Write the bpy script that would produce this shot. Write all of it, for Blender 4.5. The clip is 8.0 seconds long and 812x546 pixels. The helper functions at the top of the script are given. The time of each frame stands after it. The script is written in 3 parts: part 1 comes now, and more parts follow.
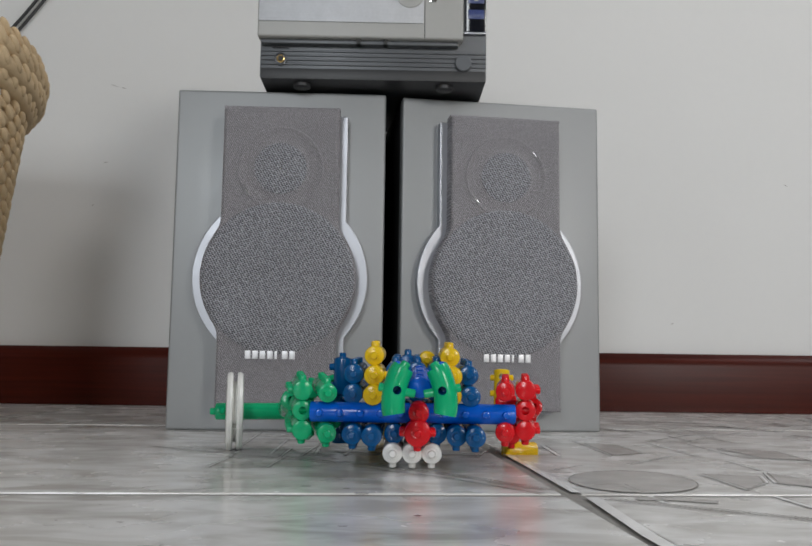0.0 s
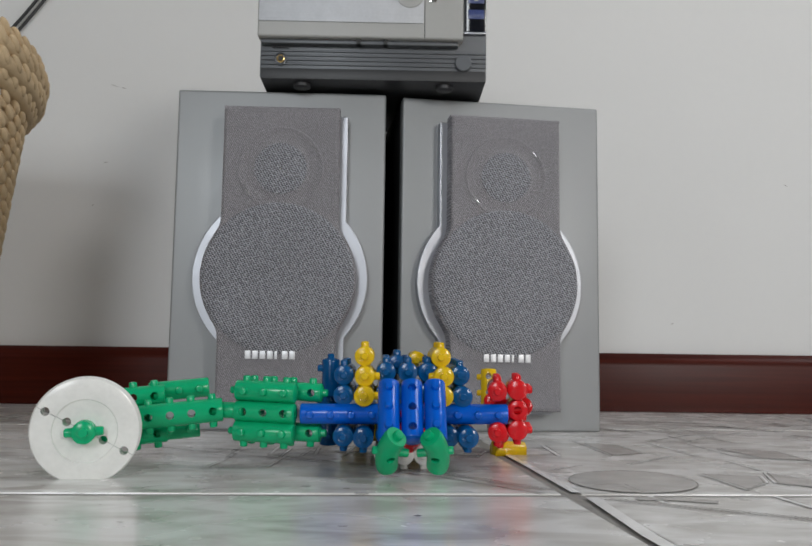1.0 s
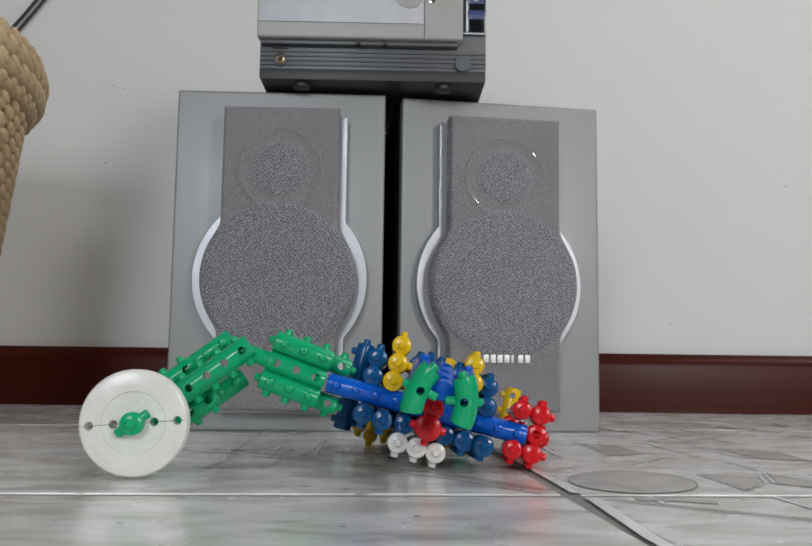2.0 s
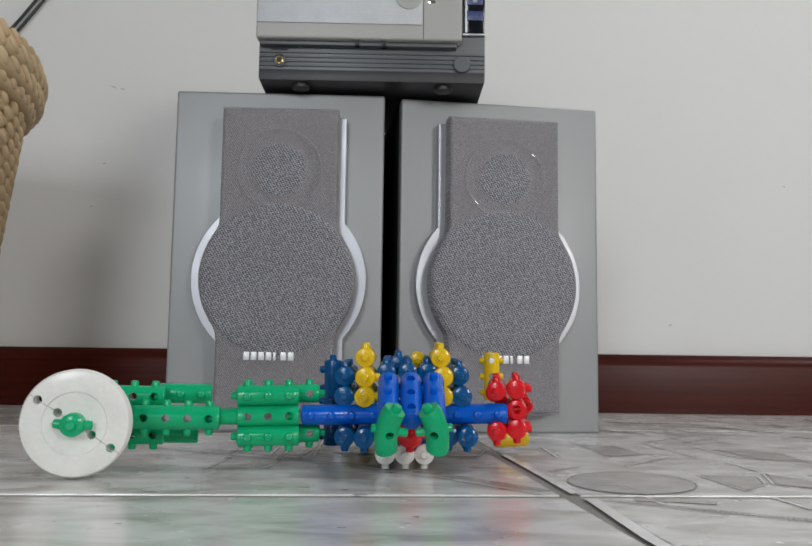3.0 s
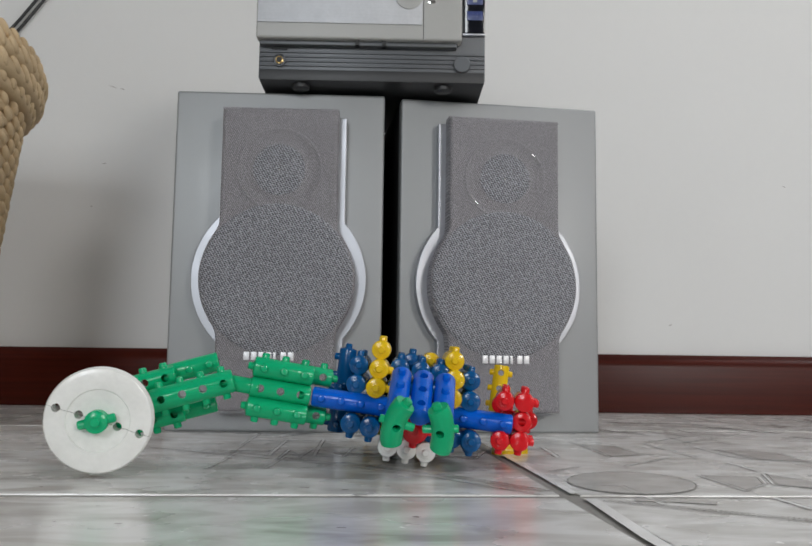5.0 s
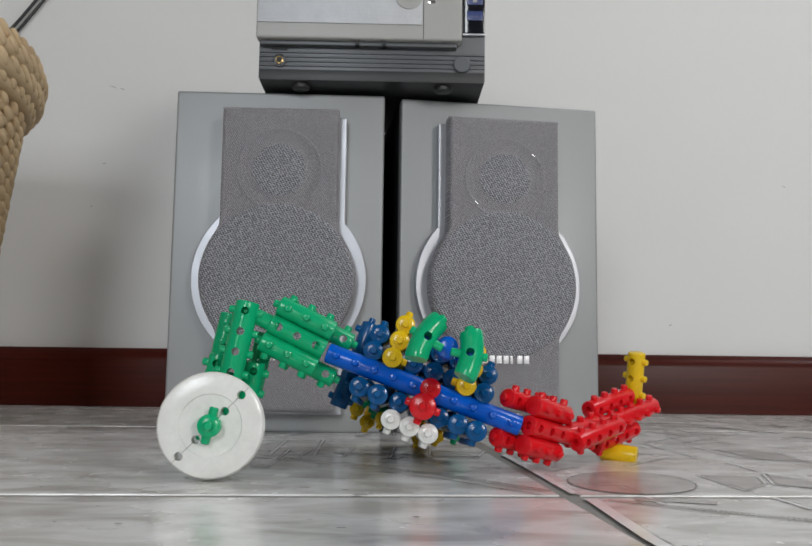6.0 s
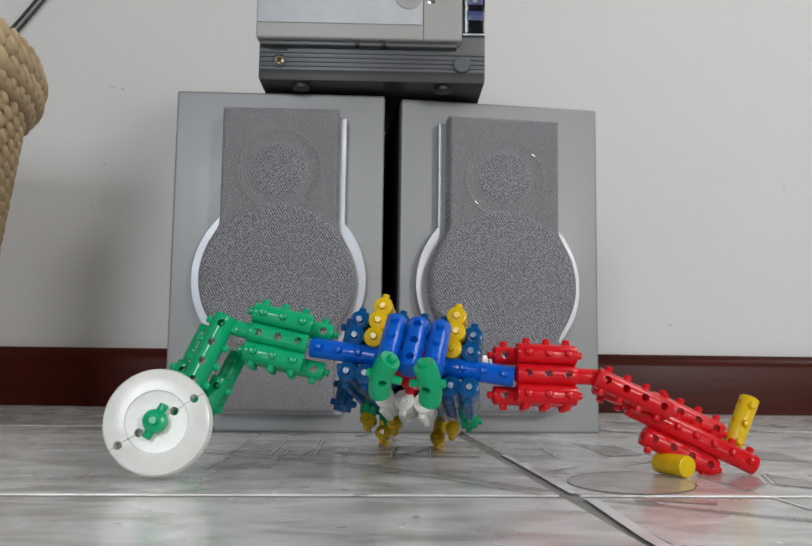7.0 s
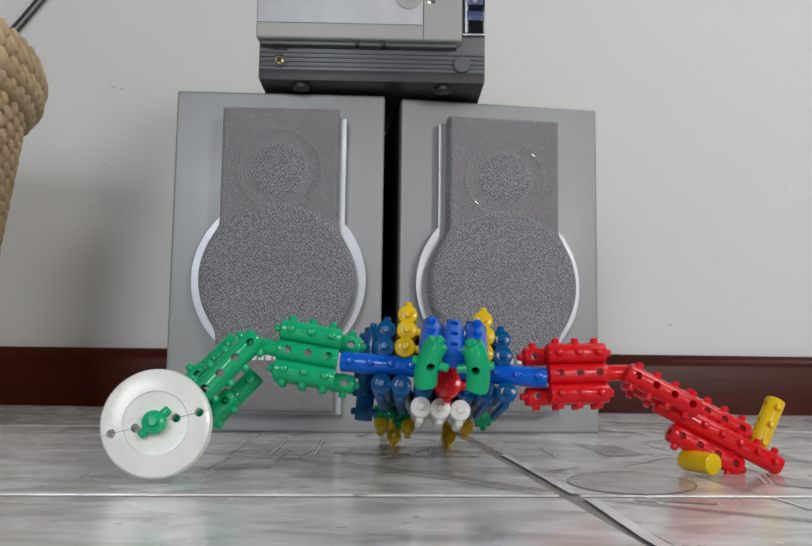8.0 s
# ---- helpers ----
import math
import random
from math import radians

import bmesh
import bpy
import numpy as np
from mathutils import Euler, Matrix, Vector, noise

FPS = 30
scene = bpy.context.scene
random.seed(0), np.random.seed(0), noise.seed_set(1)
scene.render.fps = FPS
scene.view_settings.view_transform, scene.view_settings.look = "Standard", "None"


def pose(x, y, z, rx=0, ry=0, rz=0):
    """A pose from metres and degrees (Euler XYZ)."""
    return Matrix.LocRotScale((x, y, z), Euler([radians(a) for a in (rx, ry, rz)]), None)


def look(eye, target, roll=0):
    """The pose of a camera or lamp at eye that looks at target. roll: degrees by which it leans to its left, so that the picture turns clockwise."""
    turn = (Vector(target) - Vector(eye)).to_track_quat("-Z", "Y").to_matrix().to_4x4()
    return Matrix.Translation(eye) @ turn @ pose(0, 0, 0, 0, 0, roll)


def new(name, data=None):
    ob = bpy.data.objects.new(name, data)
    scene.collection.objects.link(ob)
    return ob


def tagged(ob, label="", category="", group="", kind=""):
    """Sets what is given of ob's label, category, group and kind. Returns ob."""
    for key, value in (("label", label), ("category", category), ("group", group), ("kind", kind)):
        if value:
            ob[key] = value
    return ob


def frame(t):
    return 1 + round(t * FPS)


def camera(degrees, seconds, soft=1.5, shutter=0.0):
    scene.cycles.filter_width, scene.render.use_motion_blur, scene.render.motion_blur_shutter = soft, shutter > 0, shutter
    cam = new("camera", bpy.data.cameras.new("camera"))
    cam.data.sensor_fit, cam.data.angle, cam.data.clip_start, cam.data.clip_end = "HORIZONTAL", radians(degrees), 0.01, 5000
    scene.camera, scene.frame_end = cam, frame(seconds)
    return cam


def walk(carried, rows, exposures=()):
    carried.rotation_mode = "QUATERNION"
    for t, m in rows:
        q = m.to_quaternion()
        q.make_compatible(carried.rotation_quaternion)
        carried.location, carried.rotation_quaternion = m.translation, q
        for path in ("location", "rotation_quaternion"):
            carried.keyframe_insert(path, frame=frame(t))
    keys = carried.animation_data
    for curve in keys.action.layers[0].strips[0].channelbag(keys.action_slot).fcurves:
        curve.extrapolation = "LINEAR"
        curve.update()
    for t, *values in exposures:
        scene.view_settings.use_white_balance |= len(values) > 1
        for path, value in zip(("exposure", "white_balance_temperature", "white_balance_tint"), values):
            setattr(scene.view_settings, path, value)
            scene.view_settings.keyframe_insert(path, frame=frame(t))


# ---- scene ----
cam = camera(49.5, 8.0, soft=1.7)
EYE = Vector((0, 0, 0.055))
TILT = 6.11


def eye_pose(pan, tilt):
    far = EYE + Vector((math.sin(radians(pan)), math.cos(radians(pan)), math.tan(radians(tilt))))
    return look(EYE, far, 0.76)


walk(cam, [(0, eye_pose(0, TILT)), (1.55, eye_pose(0, TILT)), (2.8, eye_pose(0.085, TILT + 0.08)), (8, eye_pose(0.085, TILT + 0.08))],
     exposures=[(0, 0.3), (1.6, 0.3), (2.8, 0.38), (8, 0.38)])

# ---- light: daylight through unseen windows of a closed room, plus an east fill ----
world = bpy.data.worlds.new("world")
scene.world = world
world.use_nodes = True
sky = world.node_tree.nodes.new("ShaderNodeTexSky")
sky.sky_type, sky.sun_disc = "NISHITA", False
sky.sun_elevation, sky.sun_rotation = radians(40), radians(120)
world.node_tree.links.new(sky.outputs[0], world.node_tree.nodes["Background"].inputs[0])
world.node_tree.nodes["Background"].inputs[1].default_value = 0.08


def opening_light(name, m, wide, high, watts, colour):
    data = bpy.data.lights.new(name, "AREA")
    data.shape, data.size, data.size_y, data.energy, data.color = "RECTANGLE", wide, high, watts, colour
    lamp = new(name, data)
    lamp.matrix_world = m
    return lamp


opening_light("window_daylight_south", look((-0.5, -1.86, 0.85), (-0.25, 1.0, 0.1)), 0.55, 0.65, 13, (0.93, 0.97, 1.0))
opening_light("window_daylight_corner", look((1.4, -1.86, 0.8), (-0.2, 1.0, 0.2)), 0.5, 0.5, 15, (1.0, 0.975, 0.94))
# added high fill: lifts the floor and grades the back wall towards its top
opening_light("added_fill_east", look((1.75, 0.3, 1.9), (0.0, 0.75, 0.2)), 1.0, 0.9, 15, (0.97, 0.98, 1.0))
opening_light("window_daylight_west", look((-1.75, -0.9, 1.45), (0, 0.2, 0.2)), 0.9, 0.9, 1.5, (0.9, 0.96, 1.0))

# ---- materials ----


def material(name, colour, rough=0.5, metal=0.0, spots=0.0, scale=30.0, fine=400.0, bump=0.0, coat=0.0, sss=0.0, spec=0.5):
    m = bpy.data.materials.new(name)
    m.use_nodes = True
    nt = m.node_tree
    b = nt.nodes["Principled BSDF"]
    b.inputs["Roughness"].default_value, b.inputs["Metallic"].default_value = rough, metal
    b.inputs["Coat Weight"].default_value = coat
    b.inputs["Specular IOR Level"].default_value = spec
    b.inputs["Coat Roughness"].default_value = 0.12
    if sss:
        b.inputs["Subsurface Weight"].default_value = sss
        b.inputs["Subsurface Radius"].default_value = (0.004, 0.004, 0.004)
    co = nt.nodes.new("ShaderNodeTexCoord")
    big, small = nt.nodes.new("ShaderNodeTexNoise"), nt.nodes.new("ShaderNodeTexNoise")
    big.inputs["Scale"].default_value, small.inputs["Scale"].default_value = scale, fine
    big.inputs["Detail"].default_value = 5
    for n in (big, small):
        nt.links.new(co.outputs["Object"], n.inputs["Vector"])
    mix = nt.nodes.new("ShaderNodeMix")
    mix.data_type = "RGBA"
    mix.inputs["A"].default_value = (*[c * (1 - spots) for c in colour], 1)
    mix.inputs["B"].default_value = (*[min(1, c * (1 + spots)) for c in colour], 1)
    both = nt.nodes.new("ShaderNodeMath")
    both.operation = "MULTIPLY_ADD"
    nt.links.new(small.outputs[0], both.inputs[0])
    both.inputs[1].default_value = 0.35
    nt.links.new(big.outputs[0], both.inputs[2])
    nt.links.new(both.outputs[0], mix.inputs["Factor"])
    nt.links.new(mix.outputs["Result"], b.inputs["Base Color"])
    r = nt.nodes.new("ShaderNodeMapRange")
    r.inputs["To Min"].default_value, r.inputs["To Max"].default_value = max(0.02, rough - 0.1), min(1, rough + 0.1)
    nt.links.new(big.outputs[0], r.inputs["Value"])
    nt.links.new(r.outputs[0], b.inputs["Roughness"])
    if bump:
        bp = nt.nodes.new("ShaderNodeBump")
        bp.inputs["Strength"].default_value, bp.inputs["Distance"].default_value = bump, 0.0006
        nt.links.new(small.outputs[0], bp.inputs["Height"])
        nt.links.new(bp.outputs[0], b.inputs["Normal"])
    return m


PLASTIC = dict(rough=0.19, spots=0.14, scale=90, fine=500, bump=0.1, sss=0.04, spec=0.36)
BLUE = material("blue_plastic", (0.0, 0.11, 0.6), **PLASTIC)
NAVY = material("dark_blue_plastic", (0.0, 0.085, 0.26), **PLASTIC)
GREEN = material("green_plastic", (0.004, 0.41, 0.175), **PLASTIC)
RED = material("red_plastic", (0.68, 0.008, 0.014), **PLASTIC)
YELLOW = material("yellow_plastic", (0.78, 0.52, 0.01), **PLASTIC)
WHITE = material("white_plastic", (0.8, 0.8, 0.77), **PLASTIC)
WALL = material("white_wall_paint", (0.8, 0.8, 0.79), rough=0.75, spots=0.025, scale=3, fine=90, bump=0.15)
# unseen walls and ceiling: colour kept dark so that less light bounces back
LOW_BOUNCE = material("low_bounce_wall_paint", (0.19, 0.18, 0.17), rough=0.8, spots=0.05, scale=3, fine=90, bump=0.1)
CEILING = material("low_bounce_ceiling_paint", (0.3, 0.29, 0.28), rough=0.8, spots=0.02, scale=3, fine=90, bump=0.1)
SILVER = material("silver_grey_paint", (0.33, 0.34, 0.345), rough=0.42, metal=0.25, spots=0.05, scale=25, fine=900, bump=0.05)
BLACK = material("black_vinyl", (0.012, 0.012, 0.012), rough=0.5, spots=0.2)
RIM = material("satin_silver_trim", (0.42, 0.43, 0.46), rough=0.42, metal=0.9, spots=0.04)
LETTER = material("bright_badge_metal", (0.8, 0.8, 0.82), rough=0.4, metal=0.35)
CHROME = material("polished_chrome", (0.85, 0.85, 0.85), rough=0.08, metal=1.0)
GRAPHITE = material("graphite_plastic", (0.1, 0.107, 0.116), rough=0.4, metal=0.2, spots=0.1, scale=20, bump=0.05)
DARK = material("dark_plastic", (0.03, 0.031, 0.033), rough=0.45, spots=0.15, scale=20, bump=0.1)
PALE = material("pale_grey_plastic", (0.4, 0.4, 0.385), rough=0.42, spots=0.06, scale=20)
BRASS = material("brass", (0.6, 0.42, 0.18), rough=0.3, metal=1.0, spots=0.1)
GLASS = material("black_display_glass", (0.006, 0.007, 0.012), rough=0.08, spots=0.1)
DISPLAY = material("blue_display_print", (0.05, 0.07, 0.2), rough=0.3, spots=0.2)
GROUT = material("grey_grout", (0.26, 0.25, 0.235), rough=0.8, spots=0.25, scale=60, bump=0.3)
ROPE = material("straw_rope", (0.52, 0.39, 0.235), rough=0.75, spots=0.28, scale=45, fine=500, bump=0.5)
CABLE = material("dark_cable", (0.03, 0.03, 0.032), rough=0.5, spots=0.1)


def brushed_steel():
    m = material("brushed_aluminium", (0.46, 0.47, 0.49), rough=0.55, metal=0.5, spots=0.22, scale=55)
    nt = m.node_tree
    co, mp, n, bp = (nt.nodes.new("ShaderNode" + k) for k in ("TexCoord", "Mapping", "TexNoise", "Bump"))
    mp.inputs["Scale"].default_value = (14, 300, 700)
    n.inputs["Scale"].default_value = 1.0
    nt.links.new(co.outputs["Object"], mp.inputs["Vector"])
    nt.links.new(mp.outputs[0], n.inputs["Vector"])
    bp.inputs["Strength"].default_value, bp.inputs["Distance"].default_value = 0.35, 0.0005
    nt.links.new(n.outputs[0], bp.inputs["Height"])
    nt.links.new(bp.outputs[0], nt.nodes["Principled BSDF"].inputs["Normal"])
    return m


def mesh_cloth(name, tint, cells, hole):
    """Perforated silver-grey speaker cloth: small cells with dark holes."""
    m = material(name, tint, rough=0.55, metal=0.15, spots=0.12, scale=18)
    nt = m.node_tree
    b = nt.nodes["Principled BSDF"]
    co, mp, v, r, bp, mx = (nt.nodes.new("ShaderNode" + k) for k in ("TexCoord", "Mapping", "TexVoronoi", "MapRange", "Bump", "Mix"))
    mp.inputs["Scale"].default_value = (cells, 0, cells * 1.35)
    mp.inputs["Rotation"].default_value = (0, radians(24), 0)
    v.inputs["Scale"].default_value, v.inputs["Randomness"].default_value = 1.0, 0.28
    nt.links.new(co.outputs["Object"], mp.inputs["Vector"])
    nt.links.new(mp.outputs[0], v.inputs["Vector"])
    r.inputs["From Min"].default_value, r.inputs["From Max"].default_value = 0.22, 0.62
    nt.links.new(v.outputs["Distance"], r.inputs["Value"])
    mx.data_type = "RGBA"
    mx.inputs["A"].default_value = (*hole, 1)
    old = b.inputs["Base Color"].links[0].from_socket
    nt.links.new(old, mx.inputs["B"])
    nt.links.new(r.outputs[0], mx.inputs["Factor"])
    nt.links.new(mx.outputs["Result"], b.inputs["Base Color"])
    bp.inputs["Strength"].default_value, bp.inputs["Distance"].default_value = 1.0, 0.0009
    nt.links.new(v.outputs["Distance"], bp.inputs["Height"])
    nt.links.new(bp.outputs[0], b.inputs["Normal"])
    return m


def stone_tile():
    """Glazed ceramic with a marbled grey print and streaks along one axis."""
    m = material("marbled_glazed_tile", (0.84, 0.83, 0.815), rough=0.27, spots=0.2, scale=14, fine=130, coat=0.3)
    nt = m.node_tree
    b = nt.nodes["Principled BSDF"]
    co, mp, n, r, mx, info = (nt.nodes.new("ShaderNode" + k) for k in ("TexCoord", "Mapping", "TexNoise", "MapRange", "Mix", "ObjectInfo"))
    mp.inputs["Scale"].default_value = (26, 48, 20)
    n.inputs["Scale"].default_value, n.inputs["Detail"].default_value, n.inputs["Distortion"].default_value = 1.0, 8, 0.6
    nt.links.new(co.outputs["Object"], mp.inputs["Vector"])
    nt.links.new(info.outputs["Random"], mp.inputs["Rotation"])
    nt.links.new(mp.outputs[0], n.inputs["Vector"])
    r.inputs["From Min"].default_value, r.inputs["From Max"].default_value = 0.37, 0.62
    nt.links.new(n.outputs[0], r.inputs["Value"])
    mx.data_type = "RGBA"
    mx.inputs["B"].default_value = (0.88, 0.875, 0.865, 1)
    old = b.inputs["Base Color"].links[0].from_socket
    mul = nt.nodes.new("ShaderNodeMix")
    mul.data_type, mul.blend_type = "RGBA", "MULTIPLY"
    mul.inputs["Factor"].default_value = 1
    mul.inputs["B"].default_value = (0.62, 0.6, 0.575, 1)
    nt.links.new(old, mul.inputs["A"])
    nt.links.new(mul.outputs["Result"], mx.inputs["A"])
    nt.links.new(r.outputs[0], mx.inputs["Factor"])
    nt.links.new(mx.outputs["Result"], b.inputs["Base Color"])
    return m


def dark_wood():
    m = material("varnished_red_brown_wood", (0.095, 0.014, 0.007), rough=0.33, spots=0.4, scale=5, spec=0.16)
    nt = m.node_tree
    co, mp, n, mx = (nt.nodes.new("ShaderNode" + k) for k in ("TexCoord", "Mapping", "TexNoise", "Mix"))
    mp.inputs["Scale"].default_value = (4, 80, 160)
    n.inputs["Scale"].default_value, n.inputs["Detail"].default_value = 1.0, 6
    nt.links.new(co.outputs["Object"], mp.inputs["Vector"])
    nt.links.new(mp.outputs[0], n.inputs["Vector"])
    mx.data_type = "RGBA"
    mx.inputs["B"].default_value = (0.022, 0.004, 0.003, 1)
    b = nt.nodes["Principled BSDF"]
    old = b.inputs["Base Color"].links[0].from_socket
    nt.links.new(old, mx.inputs["A"])
    nt.links.new(n.outputs[0], mx.inputs["Factor"])
    nt.links.new(mx.outputs["Result"], b.inputs["Base Color"])
    return m


STEEL, TILE, WOOD = brushed_steel(), stone_tile(), dark_wood()
CLOTH = mesh_cloth("speaker_mesh", (0.42, 0.405, 0.425), 640, (0.12, 0.115, 0.125))
WEAVE = mesh_cloth("woofer_mesh", (0.42, 0.425, 0.46), 480, (0.05, 0.05, 0.055))
VEIN = material("pale_print_line", (0.9, 0.89, 0.87), rough=0.22, spots=0.15, scale=40)
SHADE = material("grey_print_fill", (0.42, 0.4, 0.38), rough=0.2, spots=0.3, scale=60)
INK = material("dark_print_line", (0.2, 0.185, 0.17), rough=0.25, spots=0.3, scale=40)

# ---- mesh helpers ----


def part(name, bm, mat, parent=None, label="", m=None, smooth=True):
    data = bpy.data.meshes.new(name)
    bm.to_mesh(data)
    bm.free()
    data.materials.append(mat)
    if smooth:
        data.shade_smooth()
        data.set_sharp_from_angle(angle=radians(38))
    ob = new(name, data)
    ob.parent = parent
    if m is not None:
        ob.matrix_basis = m
    if label:
        tagged(ob, label)
    return ob


def box(x0, x1, y0, y1, z0, z1, bevel=0.0, bm=None, seg=2):
    bm = bm or bmesh.new()
    made = bmesh.ops.create_cube(bm, size=1, matrix=Matrix.Translation(((x0 + x1) / 2, (y0 + y1) / 2, (z0 + z1) / 2)) @ Matrix.Diagonal((x1 - x0, y1 - y0, z1 - z0, 1)))
    if bevel:
        edges = list({e for v in made["verts"] for e in v.link_edges})
        bmesh.ops.bevel(bm, geom=edges, offset=bevel, segments=seg, affect="EDGES", profile=0.6)
    return bm


def lathe(profile, seg=32, bm=None, m=None):
    """A body of revolution round the local z axis, from (radius, height) pairs."""
    bm = bm or bmesh.new()
    m = m or Matrix.Identity(4)
    rings = []
    for r, z in profile:
        rings.append([bm.verts.new(m @ Vector((r * math.cos(2 * math.pi * i / seg), r * math.sin(2 * math.pi * i / seg), z))) for i in range(seg)])
    for a, b in zip(rings, rings[1:]):
        for i in range(seg):
            bm.faces.new((a[i], a[(i + 1) % seg], b[(i + 1) % seg], b[i]))
    bm.faces.new(rings[0][::-1])
    bm.faces.new(rings[-1])
    return bm


def tube_along(points, radius, seg=8, bm=None, closed=False):
    """A round strand through points."""
    bm = bm or bmesh.new()
    rings, n = [], len(points)
    for i, p in enumerate(points):
        a = points[(i - 1) % n] if closed or i else points[0]
        b = points[(i + 1) % n] if closed or i < n - 1 else points[-1]
        way = (Vector(b) - Vector(a)).normalized()
        side = way.cross(Vector((0, 0, 1)))
        side = side.normalized() if side.length > 1e-4 else Vector((1, 0, 0))
        up = side.cross(way)
        rings.append([bm.verts.new(Vector(p) + radius * (side * math.cos(2 * math.pi * k / seg) + up * math.sin(2 * math.pi * k / seg))) for k in range(seg)])
    for i in range(n if closed else n - 1):
        a, b = rings[i], rings[(i + 1) % n]
        for k in range(seg):
            bm.faces.new((a[k], a[(k + 1) % seg], b[(k + 1) % seg], b[k]))
    if not closed:
        bm.faces.new(rings[0][::-1])
        bm.faces.new(rings[-1])
    return bm


Y_AXIS = pose(0, 0, 0, 90)      # local z becomes -y

# ---- room ----
BACK, X0, X1, Y0, TOP = 1.19, -1.7, 1.7, -1.8, 2.5
wall = part("wall_north", box(X0, X1, BACK, BACK + 0.12, -0.05, TOP), WALL, smooth=False)
tagged(wall, "white painted wall with faint scuff marks", "wall", kind="structure")


def wall_with_opening(name, at, sill, head, a, b, inner):
    """A side wall that runs along y, with an opening from a to b."""
    bm = bmesh.new()
    x0, x1 = (at, at + 0.12) if inner > 0 else (at - 0.12, at)
    box(x0, x1, Y0, a, -0.05, TOP, bm=bm)
    box(x0, x1, b, BACK, -0.05, TOP, bm=bm)
    box(x0, x1, a, b, -0.05, sill, bm=bm)
    box(x0, x1, a, b, head, TOP, bm=bm)
    return tagged(part(name, bm, LOW_BOUNCE, smooth=False), "unseen side wall with an opening, darkened to limit bounced light", "wall", kind="structure")


# the east opening is made up, to let the added fill in
wall_with_opening("wall_east", X1, 1.45, 2.35, -0.2, 0.8, 1)
wall_with_opening("wall_west", X0, 1.0, 1.9, -1.35, -0.45, -1)
# unseen south wall, dark like the side walls to hold the fill down
south = box(X0, -0.8, Y0 - 0.12, Y0, -0.05, TOP)
for x0, x1, z0, z1 in ((-0.2, 1.12, -0.05, TOP), (1.66, X1, -0.05, TOP), (-0.8, -0.2, -0.05, 0.5), (-0.8, -0.2, 1.2, TOP), (1.12, 1.66, -0.05, 0.52), (1.12, 1.66, 1.08, TOP)):
    box(x0, x1, Y0 - 0.12, Y0, z0, z1, bm=south)
tagged(part("wall_south", south, LOW_BOUNCE, smooth=False), "plain unseen wall with window openings, darkened to limit bounced light", "wall", kind="structure")
tagged(part("ceiling", box(X0 - 0.12, X1 + 0.12, Y0 - 0.12, BACK + 0.12, TOP, TOP + 0.1), CEILING, smooth=False), "plain unseen ceiling, darkened to limit bounced light", "ceiling", kind="structure")
floor = tagged(part("floor", box(X0 - 0.12, X1 + 0.12, Y0 - 0.12, BACK + 0.12, -0.1, -0.0007), GROUT, smooth=False), "grey grout bed under glazed marbled floor tiles", "floor", kind="structure")


def baseboard():
    bm = bmesh.new()
    prof = [(0, 0), (-0.013, 0), (-0.014, 0.06), (-0.0125, 0.067), (-0.009, 0.073), (-0.004, 0.077), (0, 0.077)]
    ends = [[bm.verts.new((x, BACK - 0.001 + y, z + 0.0005)) for y, z in prof] for x in (X0 + 0.002, X1 - 0.002)]
    for i in range(len(prof)):
        j = (i + 1) % len(prof)
        bm.faces.new((ends[0][i], ends[0][j], ends[1][j], ends[1][i]))
    bm.faces.new(ends[0])
    bm.faces.new(ends[1][::-1])
    bmesh.ops.recalc_face_normals(bm, faces=bm.faces)
    return tagged(part("baseboard", bm, WOOD), "varnished red-brown wooden baseboard", "baseboard", kind="structure")


baseboard()

# ---- loudspeakers ----
SPW, SPH = 0.182, 0.295


def outline(half, radius, zc, z0, z1, shift=0.0, n=90):
    """Bottle-shaped outline: a bar with a round bulge; returns a closed loop of (x, z)."""
    side = []
    for i in range(n + 1):
        z = z0 + (z1 - z0) * i / n
        d = radius * radius - (z - zc) ** 2
        c = math.sqrt(d) if d > 0 else 0.0
        k = 0.0032
        w = max(half, c) + k * math.exp(-abs(half - c) / k) * 0.5
        side.append((w, z))
    return [(shift + w, z) for w, z in side] + [(shift - w, z) for w, z in reversed(side)]


def trim_outline(left, right, radius, zc, z0, z1, shift=0.0, n=160):
    """A straight bar that stands out to one side, crossed by a plain disc with sharp corners."""
    side = []
    for i in range(n + 1):
        z = z0 + (z1 - z0) * i / n
        d = radius * radius - (z - zc) ** 2
        side.append((math.sqrt(d) if d > 0 else 0.0, z))
    return [(shift + max(right, c), z) for c, z in side] + [(shift - max(left, c), z) for c, z in reversed(side)]


